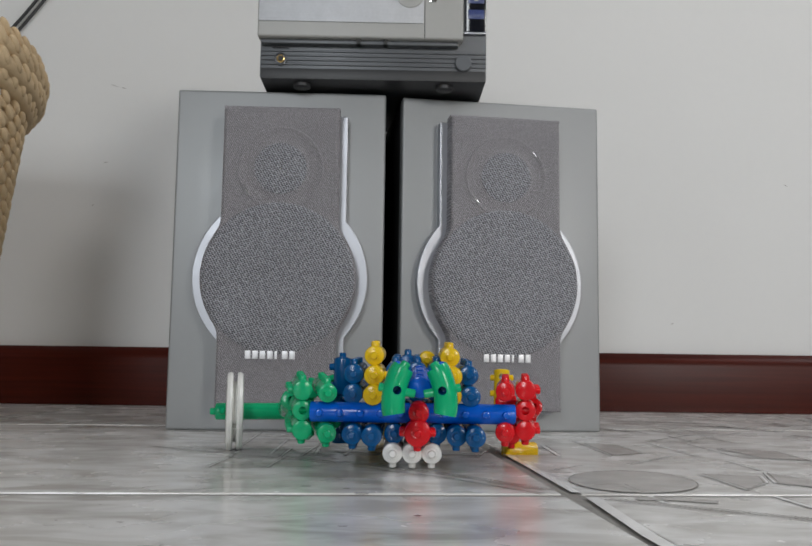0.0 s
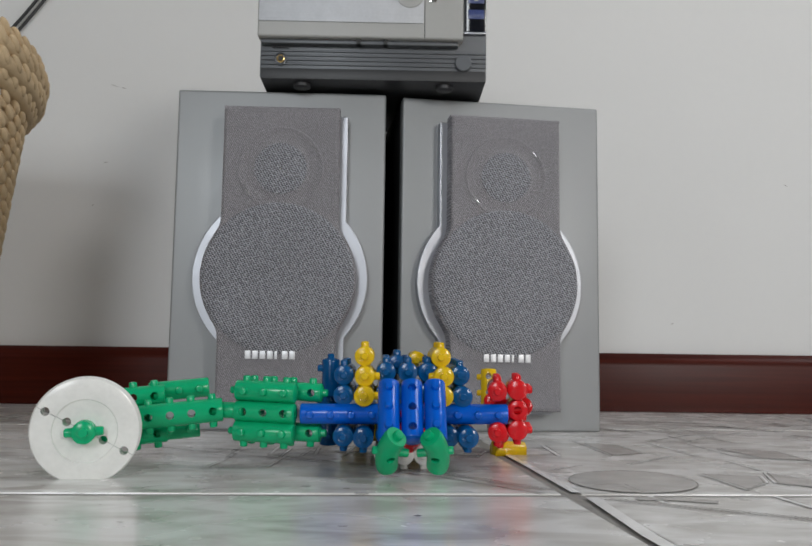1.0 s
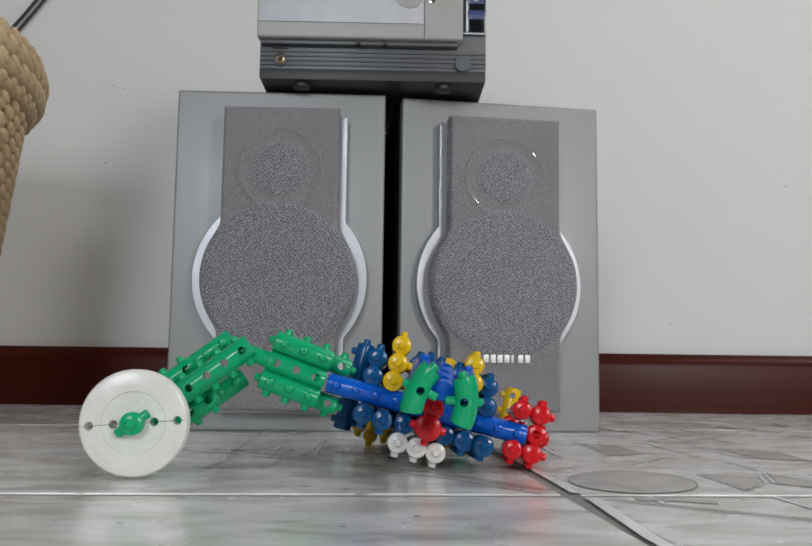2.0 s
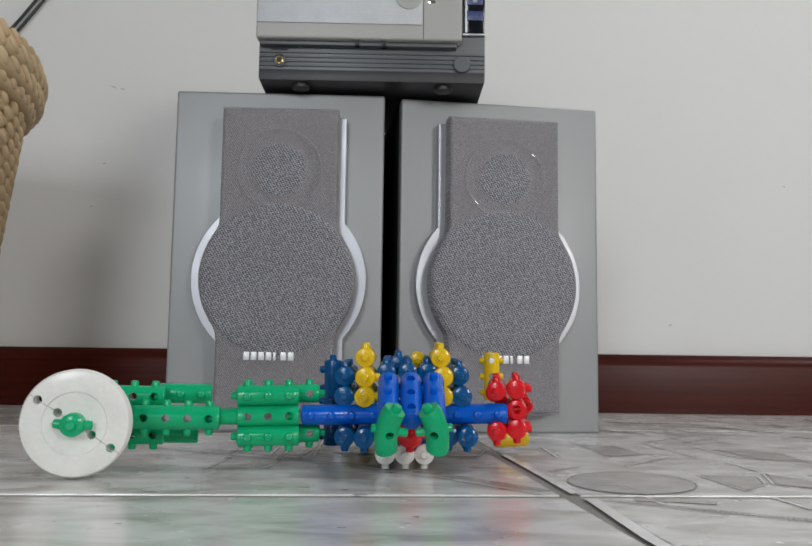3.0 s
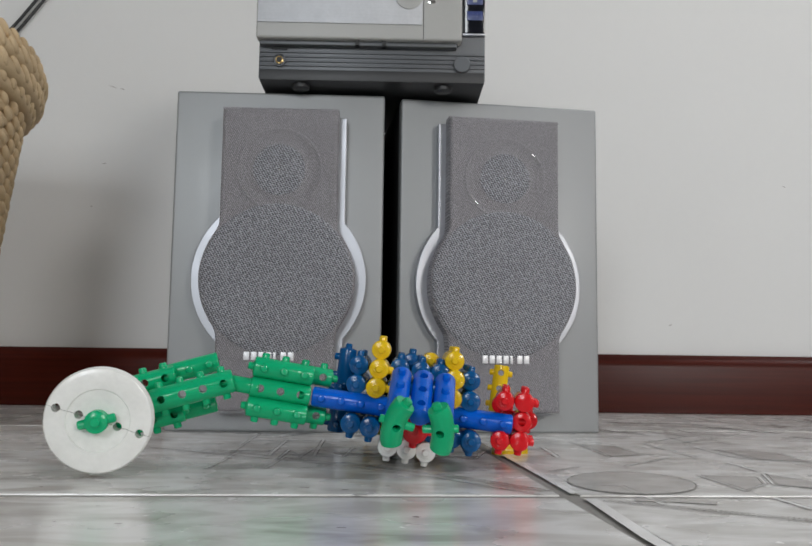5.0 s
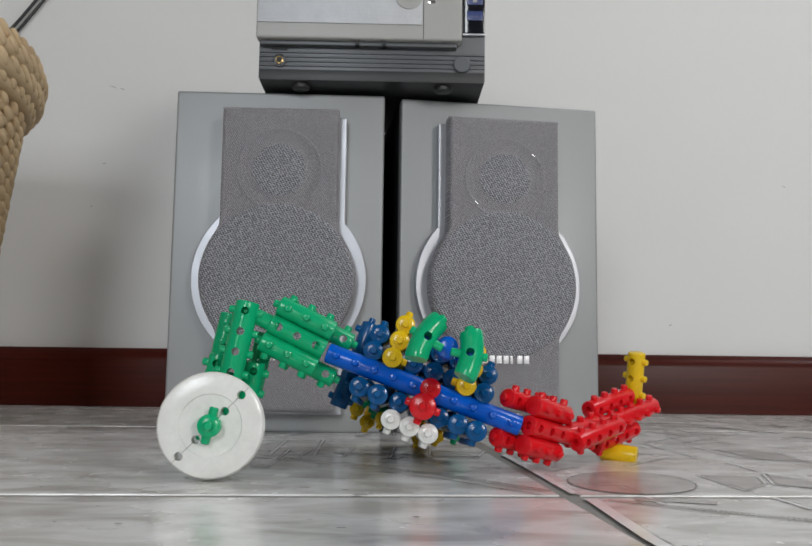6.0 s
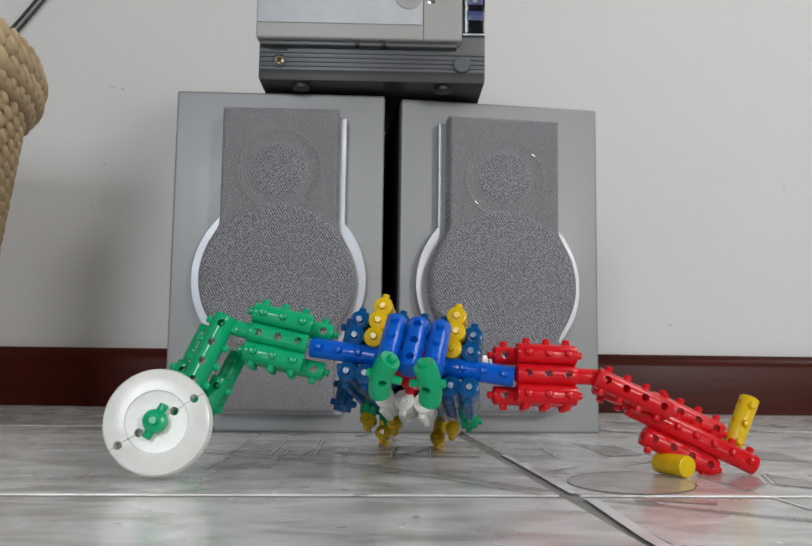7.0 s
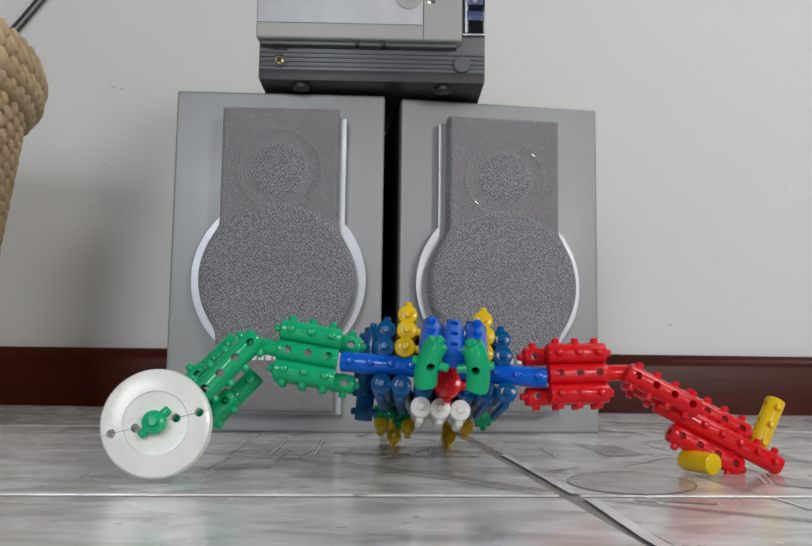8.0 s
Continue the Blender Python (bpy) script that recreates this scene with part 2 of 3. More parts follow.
def slab(loop, y0, y1, round_edge=0.0):
    """The loop extruded from y0 (front) to y1, its front edge rounded."""
    bm = bmesh.new()
    zc = sum(p[1] for p in loop) / len(loop)
    xc = sum(p[0] for p in loop) / len(loop)
    steps = [(0.0, y1), (0.0, y0 + round_edge)]
    if round_edge:
        steps += [(round_edge * (1 - math.cos(a)), y0 + round_edge * (1 - math.sin(a))) for a in (0.5, 1.0, math.pi / 2)]
    rings = []
    for inset, y in steps:
        ring = []
        n = len(loop)
        for i, (x, z) in enumerate(loop):
            ax, az = loop[i - 1]
            bx, bz = loop[(i + 1) % n]
            nx, nz = bz - az, -(bx - ax)
            ln = math.hypot(nx, nz) or 1
            if nx * (x - xc) + nz * (z - zc) < 0 and abs(x - xc) > 0.04:
                nx, nz = -nx, -nz
            ring.append(bm.verts.new((x - inset * nx / ln, y, z - inset * nz / ln)))
        rings.append(ring)
    for a, b in zip(rings, rings[1:]):
        for i in range(len(a)):
            bm.faces.new((a[i], a[(i + 1) % len(a)], b[(i + 1) % len(a)], b[i]))
    half = len(loop) // 2
    for ring in (rings[0], rings[-1]):
        for i in range(half - 1):
            bm.faces.new((ring[i], ring[i + 1], ring[-2 - i], ring[-1 - i]))
    bmesh.ops.recalc_face_normals(bm, faces=bm.faces)
    return bm


def loudspeaker(m, label, shift, mark, inner):
    """inner: the side on which the trim bar shows, 1 or -1."""
    sp = tagged(new("loudspeaker"), label, "loudspeaker", "pair of loudspeakers")
    sp.matrix_world = m
    w = SPW / 2
    part("cabinet", box(-w + 0.001, w - 0.001, 0.0165, 0.215, 0.0, SPH - 0.001, 0.001), BLACK, sp, "black vinyl cabinet")
    part("front_panel", box(-w, w, 0, 0.016, 0.0, SPH, 0.0022, seg=3), SILVER, sp, "silver-grey painted front panel")
    part("trim", slab(trim_outline(*((0.046, 0.0552) if inner > 0 else (0.0552, 0.046)), 0.0742, 0.1285, 0.0155, 0.2705, shift), -0.0115, -0.0002, 0.0006), RIM, sp, "satin silver trim", smooth=False)
    grille = part("grille", slab(outline(0.0488, 0.0648, 0.1275, 0.0185, 0.2735, shift), -0.029, -0.0118, 0.003), CLOTH, sp, "silver-grey mesh grille", smooth=False)
    y = Matrix.Translation((shift, -0.0291, 0.2197)) @ Y_AXIS
    part("tweeter_ring", lathe([(0.0, -0.001), (0.0355, -0.001), (0.036, 0.0), (0.0355, 0.0004), (0.034, 0.0004), (0.033, 0.0), (0.0235, 0.0), (0.0225, 0.0004), (0.016, 0.0006), (0.008, 0.0008), (0.0, 0.0009)], 64, m=y), CLOTH, grille)
    part("tweeter_cover", lathe([(0.0, 0.0002), (0.0218, 0.0002), (0.0218, 0.0008), (0.016, 0.0012), (0.008, 0.0014), (0.0, 0.0015)], 48, m=y), WEAVE, grille, "darker round tweeter mesh")
    part("tweeter_spot", lathe([(0.0, -0.001), (0.0009, -0.001), (0.0009, 0.0002), (0.0, 0.0004)], 16, m=Matrix.Translation((shift, -0.0305, 0.2197)) @ Y_AXIS), CHROME, grille)
    # highlights on the ring, modelled as two short chrome arcs
    for a in (35, 215):
        arc = [(shift + 0.0335 * math.cos(radians(a + k)), -0.0296, 0.2197 + 0.0335 * math.sin(radians(a + k))) for k in range(-9, 10, 3)]
        part("tweeter_ring_glint", tube_along(arc, 0.0003, 6), CHROME, grille)
    woofer = Matrix.Translation((shift, -0.0291, 0.1275)) @ Y_AXIS
    part("woofer_cover", lathe([(0.0, -0.002), (0.0632, -0.002), (0.0632, 0.0001), (0.0622, 0.0009), (0.059, 0.0012), (0.03, 0.0016), (0.0, 0.0017)], 96, m=woofer), WEAVE, grille, "darker round woofer mesh")
    for i in range(7):
        x = shift + mark - 0.0205 + i * 0.00605
        part("badge_bar", box(x, x + (0.0022 if i == 4 else 0.0047), -0.0302, -0.0285, 0.0602, 0.0670, 0.0004), LETTER, grille)
    return sp


YAW_L, YAW_R = 2.2, 9.0
loudspeaker(pose(-0.1105, 0.7555, 0, 0, 0, YAW_L), "silver-grey loudspeaker with mesh grille standing square on the floor", 0.003, -0.0045, 1)
loudspeaker(pose(0.0852, 0.780, 0, 0, 0, YAW_R), "silver-grey loudspeaker with mesh grille turned slightly askew", -0.004, 0.001, -1)

# ---- hi-fi unit on the loudspeakers ----


def hifi_unit():
    """Origin at the lower front edge's middle."""
    u = tagged(new("hifi_unit"), "graphite and silver compact stereo unit resting on two loudspeakers", "stereo")
    u.matrix_world = pose(-0.0305, 0.735, 0.3005, 0, 0, 1.0)
    w = 0.0975
    body = part("body", box(-w, w, 0, 0.17, 0, 0.155, 0.002), GRAPHITE, u, "graphite plastic casing")
    part("base", box(-w + 0.001, w - 0.001, -0.0012, 0.165, -0.001, 0.0085, 0.0008), DARK, body)
    for i in range(4):
        z = 0.0115 + i * 0.0039
        part("rib", box(-w + 0.001, w - 0.0005, -0.0016, 0.002, z, z + 0.0018, 0.0005), GRAPHITE, body)
    jack = part("headphone_jack", lathe([(0.0, -0.002), (0.0056, -0.002), (0.0056, 0.0012), (0.0048, 0.0016), (0.0046, 0.0004), (0.0, 0.0004)], 28, m=Matrix.Translation((-0.0795, -0.0012, 0.0162)) @ Y_AXIS), GRAPHITE, u)
    part("socket", lathe([(0.0016, 0.0004), (0.0034, 0.0004), (0.0034, 0.0022), (0.0026, 0.0025), (0.0017, 0.002)], 24, m=Matrix.Translation((-0.0795, -0.0012, 0.0162)) @ Y_AXIS), BRASS, jack, "brass socket")
    part("socket_hole", lathe([(0.0001, 0.0003), (0.0021, 0.0003), (0.0021, 0.0027), (0.0001, 0.0027)], 16, m=Matrix.Translation((-0.0795, -0.0012, 0.0162)) @ Y_AXIS), BLACK, jack)
    part("round_button", lathe([(0.0, -0.002), (0.0072, -0.002), (0.0072, 0.0018), (0.0066, 0.0023), (0.0, 0.0023)], 32, m=Matrix.Translation((0.0774, -0.0012, 0.0152)) @ Y_AXIS), GRAPHITE, u)
    door = part("lower_door", box(-0.0985, 0.0765, -0.013, 0.001, 0.0322, 0.15, 0.002, seg=3), PALE, u, "pale grey cassette door")
    part("steel_panel", box(-0.0975, 0.0425, -0.0142, -0.0128, 0.0452, 0.149, 0.0006), STEEL, door, "brushed aluminium panel")
    part("door_seam", box(0.0432, 0.0438, -0.01315, -0.012, 0.0327, 0.149), DARK, door)
    part("knob_ring", lathe([(0.0, 0), (0.0118, 0), (0.0118, 0.0008), (0.0105, 0.0012), (0.0055, 0.0003), (0.0, 0.0003)], 40, m=Matrix.Translation((0.031, -0.0142, 0.0705)) @ Y_AXIS), PALE, door)
    part("emblem", box(0.0475, 0.0535, -0.0136, -0.0128, 0.0645, 0.0675, 0.0003), CHROME, door)
    for x in (-0.0145, 0.0085):
        part("door_latch_gap", box(x, x + 0.0035, -0.0095, -0.001, 0.0282, 0.0323), BLACK, u)
    for k in range(5):
        part("print_bar", box(-0.0865 + 0.0028 * k, -0.0845 + 0.0028 * k, -0.0022, -0.0005, 0.0262, 0.0271), BLACK, u)
    part("shoulder", box(-0.096, 0.0725, -0.0075, 0.001, 0.0282, 0.032, 0.0012), GRAPHITE, u)
    disp = part("display_strip", box(0.0795, 0.0968, -0.0032, 0.001, 0.0428, 0.15, 0.0008), GLASS, u, "black glass display strip")
    part("display_edge", box(0.0775, 0.0968, -0.0042, 0.001, 0.0408, 0.0426, 0.0004), RIM, disp)
    for z in (0.0545, 0.0685, 0.0825):
        part("display_field", box(0.0812, 0.0952, -0.0036, -0.003, z, z + 0.0082, 0.0006), DISPLAY, disp)
        for k in range(3):
            part("print_bar", box(0.0822 + 0.0042 * k, 0.0858 + 0.0042 * k, -0.0039, -0.0034, z + 0.002, z + 0.0062, 0.0003), PALE if k == 1 and z > 0.065 else DISPLAY, disp)
    for x in (-0.062, 0.062):
        part("rubber_foot", lathe([(0.0, -0.0054), (0.0062, -0.0054), (0.0075, -0.0044), (0.0078, -0.0006), (0.0, -0.0006)], 24, m=Matrix.Translation((x, 0.012, 0))), DARK, u)
        part("rubber_foot", lathe([(0.0, -0.0054), (0.0062, -0.0054), (0.0075, -0.0044), (0.0078, -0.0006), (0.0, -0.0006)], 24, m=Matrix.Translation((x, 0.14, 0))), DARK, u)


hifi_unit()

# ---- woven basket ----


def coil(r, z, thick, turn, n=72, wave=0.0):
    return [(r * math.cos(2 * math.pi * i / n + turn), r * math.sin(2 * math.pi * i / n + turn), z + wave * math.sin(i * 2.1)) for i in range(n)]


def basket():
    b = tagged(new("woven_basket"), "tall woven straw basket with a thick braided rim leaning back", "basket")
    b.matrix_world = pose(-0.553, 0.79, 0.0, -9, 2.4, 0)
    rows, step, high = 26, 0.0122, 0.325
    for i in range(rows):
        z = 0.008 + i * step
        r = 0.14 + 0.006 * (z / high)
        part("coil", tube_along(coil(r, z, 0, 0.1 * i), 0.0058, 8, closed=True), ROPE, b)
        bm = bmesh.new()
        n = 40
        for k in range(n):
            a = 2 * math.pi * (k + 0.5 * (i % 2)) / n
            m = Matrix.Rotation(a, 4, "Z") @ Matrix.Translation((r + 0.0052, 0, z + 0.006)) @ pose(0, 0, 0, 52 + 6 * math.sin(k * 3.3))
            bmesh.ops.create_uvsphere(bm, u_segments=10, v_segments=7, radius=1, matrix=m @ Matrix.Diagonal((0.004, 0.0045, 0.0088, 1)))
        part("stitching", bm, ROPE, b)
    for i, (r, z, t) in enumerate([(0.152, 0.331, 0.0085), (0.158, 0.343, 0.0095), (0.159, 0.359, 0.0095), (0.153, 0.373, 0.009)]):
        part("rim_coil", tube_along(coil(r, z, 0, 0.1 * i), t, 10, closed=True), ROPE, b)
        bm = bmesh.new()
        for k in range(58):
            a = 2 * math.pi * (k + 0.5 * (i % 2)) / 58
            m = Matrix.Rotation(a, 4, "Z") @ Matrix.Translation((r + t * 0.75, 0, z + 0.003)) @ pose(0, 0, 0, 50 + 8 * math.sin(k * 2.7))
            bmesh.ops.create_uvsphere(bm, u_segments=10, v_segments=7, radius=1, matrix=m @ Matrix.Diagonal((0.0045, 0.0048, 0.0098, 1)))
        part("rim_stitch", bm, ROPE, b)
    part("bottom", lathe([(0.0, 0.002), (0.134, 0.002), (0.134, 0.008), (0.0, 0.008)], 48), ROPE, b)


basket()


def wall_cable():
    pts = [(-0.62 + 0.02 * k, BACK - 0.006, 0.45 + 0.016 * k + 0.0012 * k * k) for k in range(12)]
    bm = tube_along([Vector(p) for p in pts], 0.0022, 8)
    tube_along([Vector(p) + Vector((0.004, 0, -0.009)) for p in pts], 0.0022, 8, bm=bm)
    tagged(part("cable", bm, CABLE), "thin dark twin cable running up the wall", "cable")


wall_cable()


def wall_scuffs():
    bm = bmesh.new()
    for x, z, e, t in ((-0.408, 0.4385, 0.006, -0.35), (-0.395, 0.4355, 0.004, -0.3), (-0.415, 0.33, 0.004, 0.1), (0.36, 0.118, 0.003, 0.3), (0.52, 0.31, 0.003, -0.4), (-0.43, 0.27, 0.002, 0.5)):
        a = [bm.verts.new((x + e * i, BACK - 0.0006, z + e * i * t + 0.0006 * j * (1 - abs(i)))) for i, j in ((-1, 0), (0, -1), (1, 0), (0, 1))]
        bm.faces.new(a)
    ob = part("scuff_mark", bm, SHADE, wall, smooth=False)
    tagged(ob, kind="stuff")


wall_scuffs()

# ---- toy creature of peg tubes ----
P = 0.011            # pitch of pegs and holes
TR = 0.0055          # tube radius


def cut(bm, tools):
    """The mesh less the tool bodies, worked out once."""
    a, b = bpy.data.meshes.new("a"), bpy.data.meshes.new("b")
    bm.to_mesh(a), tools.to_mesh(b)
    bm.free(), tools.free()
    oa, ob = new("a", a), new("b", b)
    mod = oa.modifiers.new("cut", "BOOLEAN")
    mod.operation, mod.solver, mod.object = "DIFFERENCE", "EXACT", ob
    done = bpy.data.meshes.new_from_object(oa.evaluated_get(bpy.context.evaluated_depsgraph_get()))
    out = bmesh.new()
    out.from_mesh(done)
    for o in (oa, ob):
        bpy.data.objects.remove(o)
    for d in (a, b, done):
        bpy.data.meshes.remove(d)
    return out


TUBES = {}


def tube_mesh(n, mat, pegs="ud", holes=True, male=True, female=True, slim=1.0):
    """A peg tube of n cells along +x from the origin: pegs up/down/front/back, through holes along y."""
    key = (n, mat.name, pegs, holes, male, female, slim)
    if key in TUBES:
        return TUBES[key]
    long, r = n * P, TR * slim
    along = Matrix.Rotation(math.pi / 2, 4, "Y")
    bm = lathe([(r - 0.0007, 0.0001), (r - 0.0002, 0.0004), (r, 0.001), (r, long - 0.001), (r - 0.0002, long - 0.0004), (r - 0.0007, long - 0.0001)], 24, m=along)
    tools = bmesh.new()
    if holes:
        for i in range(n):
            lathe([(0.00215, -0.01), (0.00215, 0.01)], 14, bm=tools, m=Matrix.Translation(((i + 0.5) * P, 0, 0)) @ Y_AXIS)
    if female:
        lathe([(0.0022, -0.004), (0.0022, 0.006)], 14, bm=tools, m=along)
    if holes or female:
        bm = cut(bm, tools)
    turn = {"u": pose(0, 0, 0), "d": pose(0, 0, 0, 180), "f": pose(0, 0, 0, 90), "b": pose(0, 0, 0, -90)}
    for side in pegs:
        for i in range(n):
            lathe([(0.0022, r - 0.0012), (0.0021, r + 0.0019), (0.0018, r + 0.0025), (0.0012, r + 0.0027)], 12, bm=bm, m=Matrix.Translation(((i + 0.5) * P, 0, 0)) @ turn[side])
    if male:
        lathe([(0.0036, long - 0.0004), (0.0034, long + 0.0003), (0.0021, long + 0.0005), (0.002, long + 0.0026), (0.0016, long + 0.0031)], 14, bm=bm, m=along)
    data = bpy.data.meshes.new("peg_tube")
    bm.to_mesh(data)
    bm.free()
    data.materials.append(mat)
    data.shade_smooth()
    data.set_sharp_from_angle(angle=radians(35))
    TUBES[key] = data
    return data


def peg_tube(parent, n, mat, m, name="peg_tube", label="", **kw):
    ob = new(name, tube_mesh(n, mat, **kw))
    ob.parent = parent
    ob.matrix_basis = m
    if label:
        tagged(ob, label)
    return ob


def at(x, y, z, rx=0, ry=0, rz=0):
    return pose(x * P, y * P, z * P, rx, ry, rz)


def curved_tube(mat):
    """A bent three-cell piece, seen from its hollow side, with two side pegs and a hole."""
    bm, rings, seg = bmesh.new(), [], 20
    for i in range(13):
        a = radians(-20 + 40 * i / 12)
        c = Vector((0.034 * (1 - math.cos(a)) - 0.0012, 0, 0.034 * math.sin(a)))
        out = Vector((math.cos(a), 0, -math.sin(a)))
        r = TR * (0.93 if i in (0, 12) else 1.0) * 1.06
        rings.append([bm.verts.new(c + r * (out * math.cos(2 * math.pi * k / seg) + Vector((0, 1, 0)) * math.sin(2 * math.pi * k / seg))) for k in range(seg)])
    for p, q in zip(rings, rings[1:]):
        for k in range(seg):
            bm.faces.new((p[k], p[(k + 1) % seg], q[(k + 1) % seg], q[k]))
    bm.faces.new(rings[0])
    bm.faces.new(rings[-1])
    bmesh.ops.recalc_face_normals(bm, faces=bm.faces)
    bm = cut(bm, lathe([(0.0021, -0.01), (0.0021, 0.01)], 14, m=Y_AXIS))
    for s in (1, -1):
        lathe([(0.0022, TR - 0.003), (0.0021, TR + 0.0032), (0.0016, TR + 0.0036)], 12, bm=bm, m=Matrix.Rotation(s * math.pi / 2, 4, "Y"))
    lathe([(0.0026, 0), (0.0024, 0.0028), (0.0018, 0.0034)], 12, bm=bm, m=Matrix.Translation(rings_top()) @ pose(0, 0, 0, 0, 20, 0))
    return bm


def rings_top():
    a = radians(20)
    return (0.034 * (1 - math.cos(a)) - 0.0012, 0, 0.034 * math.sin(a) - 0.0006)


SH_L, SH_R = -5.38, 4.78      # shoulders, in pitches from the middle of the axle
ELBOW_L, ELBOW_R, WHEEL = 4.41, 3.99, 5.5


def creature():
    toy = tagged(new("peg_tube_creature"), "toy creature built of coloured plastic peg tubes with a white wheel", "toy")
    axle = peg_tube(toy, 5, BLUE, at(SH_L, 0, 0), "axle_tube", pegs="fb", holes=False, male=False, female=False)
    peg_tube(toy, 5, BLUE, at(SH_R, 0, 0, 0, 0, 180), "axle_tube", pegs="fb", holes=False, male=False, female=False)
    # body tubes, which point at the viewer; x, z, front, cells, colour
    for x, z, front, n, mat in (
            (-2.26, 0.88, -0.55, 6, YELLOW), (-2.24, 1.82, -0.1, 4, YELLOW), (-2.28, 2.78, 0.85, 3, YELLOW),
            (1.6, 0.88, -0.55, 6, YELLOW), (1.65, 1.82, -0.1, 4, YELLOW), (1.55, 2.75, 0.6, 4, YELLOW),
            (-3.28, 0.89, -0.1, 6, NAVY), (-3.3, 1.85, 0.6, 5, NAVY), (2.55, 0.86, -0.4, 6, NAVY), (2.5, 1.85, 0.6, 5, NAVY),
            (-3.25, -1.03, -0.7, 7, NAVY), (-2.28, -1.06, -1.05, 7, NAVY), (-1.2, -1.02, -0.1, 7, NAVY), (-0.1, -1.05, 0.1, 7, NAVY), (0.9, -1.02, -0.1, 7, NAVY), (1.85, -1.02, -0.9, 7, NAVY),
            (2.75, -1.02, -1.3, 7, NAVY),
            (-1.2, 0.0, 0.6, 7, NAVY), (1.0, 0.0, 0.6, 7, NAVY), (-1.2, 1.0, 0.3, 6, NAVY), (-0.1, 1.0, 0.3, 6, NAVY), (0.9, 1.0, 0.3, 6, NAVY),
            (-1.2, 2.0, 0.6, 6, NAVY), (-0.1, 2.0, 0.6, 6, NAVY), (0.9, 2.0, 0.6, 6, NAVY)):
        side = "d" if z < 0 else ("u" if z > 2 or (mat == NAVY and z > 1.5) else ("b" if x < 0 else "f"))
        peg_tube(toy, n, mat, at(x, front + n, z, 0, 0, -90), "body_tube", pegs=side, holes=False)
    for x in (-1.26, -0.3, 0.66):
        peg_tube(toy, 4, WHITE, at(x, 3.6, -1.94, 0, 0, -90), "chin_tube", "white chin tube", pegs="d" if x != -0.37 else "", holes=False)
    # red tongue
    peg_tube(toy, 3, RED, at(0.0, 1.8, 0.1, 0, 0, -90), "tongue_tube", "red tongue tube", pegs="", holes=False)
    peg_tube(toy, 3, RED, at(-0.05, 1.5, -0.85, 0, 0, -90), "tongue_tube", "red tongue tube", pegs="bfdu", holes=False, slim=1.28)
    # upright tubes and rear legs
    peg_tube(toy, 2, NAVY, at(-4.15, 4.2, 0.55, 0, -90, 0), "back_tube", pegs="ud", holes=False, slim=0.95)
    peg_tube(toy, 3, NAVY, at(-4.36, 6.3, -2.3, 0, -90, 0), "back_tube", pegs="udfb", holes=False)
    peg_tube(toy, 3, YELLOW, at(0.45, 6.6, 2.5, 0, 0, -90), "back_tube", pegs="fb", holes=False, slim=0.95)
    peg_tube(toy, 3, NAVY, at(-0.6, 6.2, 2.3, 0, 0, -90), "back_tube", pegs="u", holes=False)
    # rear deck and its legs
    for x in (-3.2, -2.2, -1.2, -0.2, 0.8, 1.8):
        peg_tube(toy, 8, NAVY, at(x, 13.6, -0.75, 0, 0, -90), "tail_tube", pegs="", holes=False)
    for x, y, z, turn in ((-4.05, 10.9, -1.35, 0), (-2.45, 11.9, -0.9, 90), (2.1, 11.0, -1.3, -8)):
        peg_tube(toy, 1, GREEN, at(x, y, z, 0, turn, 0), "leg_tube", "green leg tube", pegs="fbud", slim=0.9)
    for x, y, z in ((-3.55, 11.6, -2.0), (-1.9, 11.8, -2.0), (1.65, 11.8, -1.75)):
        peg_tube(toy, 2, YELLOW, at(x, y + 1, z, 0, 0, -90), "leg_tube", "yellow leg tube", pegs="d", holes=False, slim=0.85)
    for x, z in ((-2.76, -2.5), (0.7, -2.27)):
        peg_tube(toy, 3, YELLOW, at(x, 16.0, z, 0, 0, -90), "foot_tube", "yellow foot tube", pegs="d", holes=False, slim=0.92)
        peg_tube(toy, 2, YELLOW, at(x, 14.3, z + 0.3, 0, -90, 0), "leg_tube", "yellow leg tube", pegs="fb", holes=False, slim=0.85)
    return toy


def beak(toy):
    """Hinged upper beak: three blue tubes with two bent green eye pieces; origin on the hinge below the tubes, which run along -y."""
    b = peg_tube(toy, 3, BLUE, at(0, 0, 0), "beak", "blue hinged beak", pegs="", male=False)
    b.data = b.data.copy()
    b.data.transform(at(0, 0, 0.75, 90, 0, -90))
    for x in (-1.07, 1.07):
        peg_tube(b, 3, BLUE, at(x, 0, 0.75, 0, 0, -90), "beak_tube", pegs="u", holes=False)
    for x, s in ((-1.0, 1), (1.0, -1)):
        eye = part("eye_piece", curved_tube(GREEN), GREEN, b, "bent green eye piece")
        eye.matrix_basis = at(x, -3.5, 0.72, -12, 11 * s, 0) @ (Matrix.Identity(4) if s > 0 else pose(0, 0, 0, 0, 0, 180))
    return b


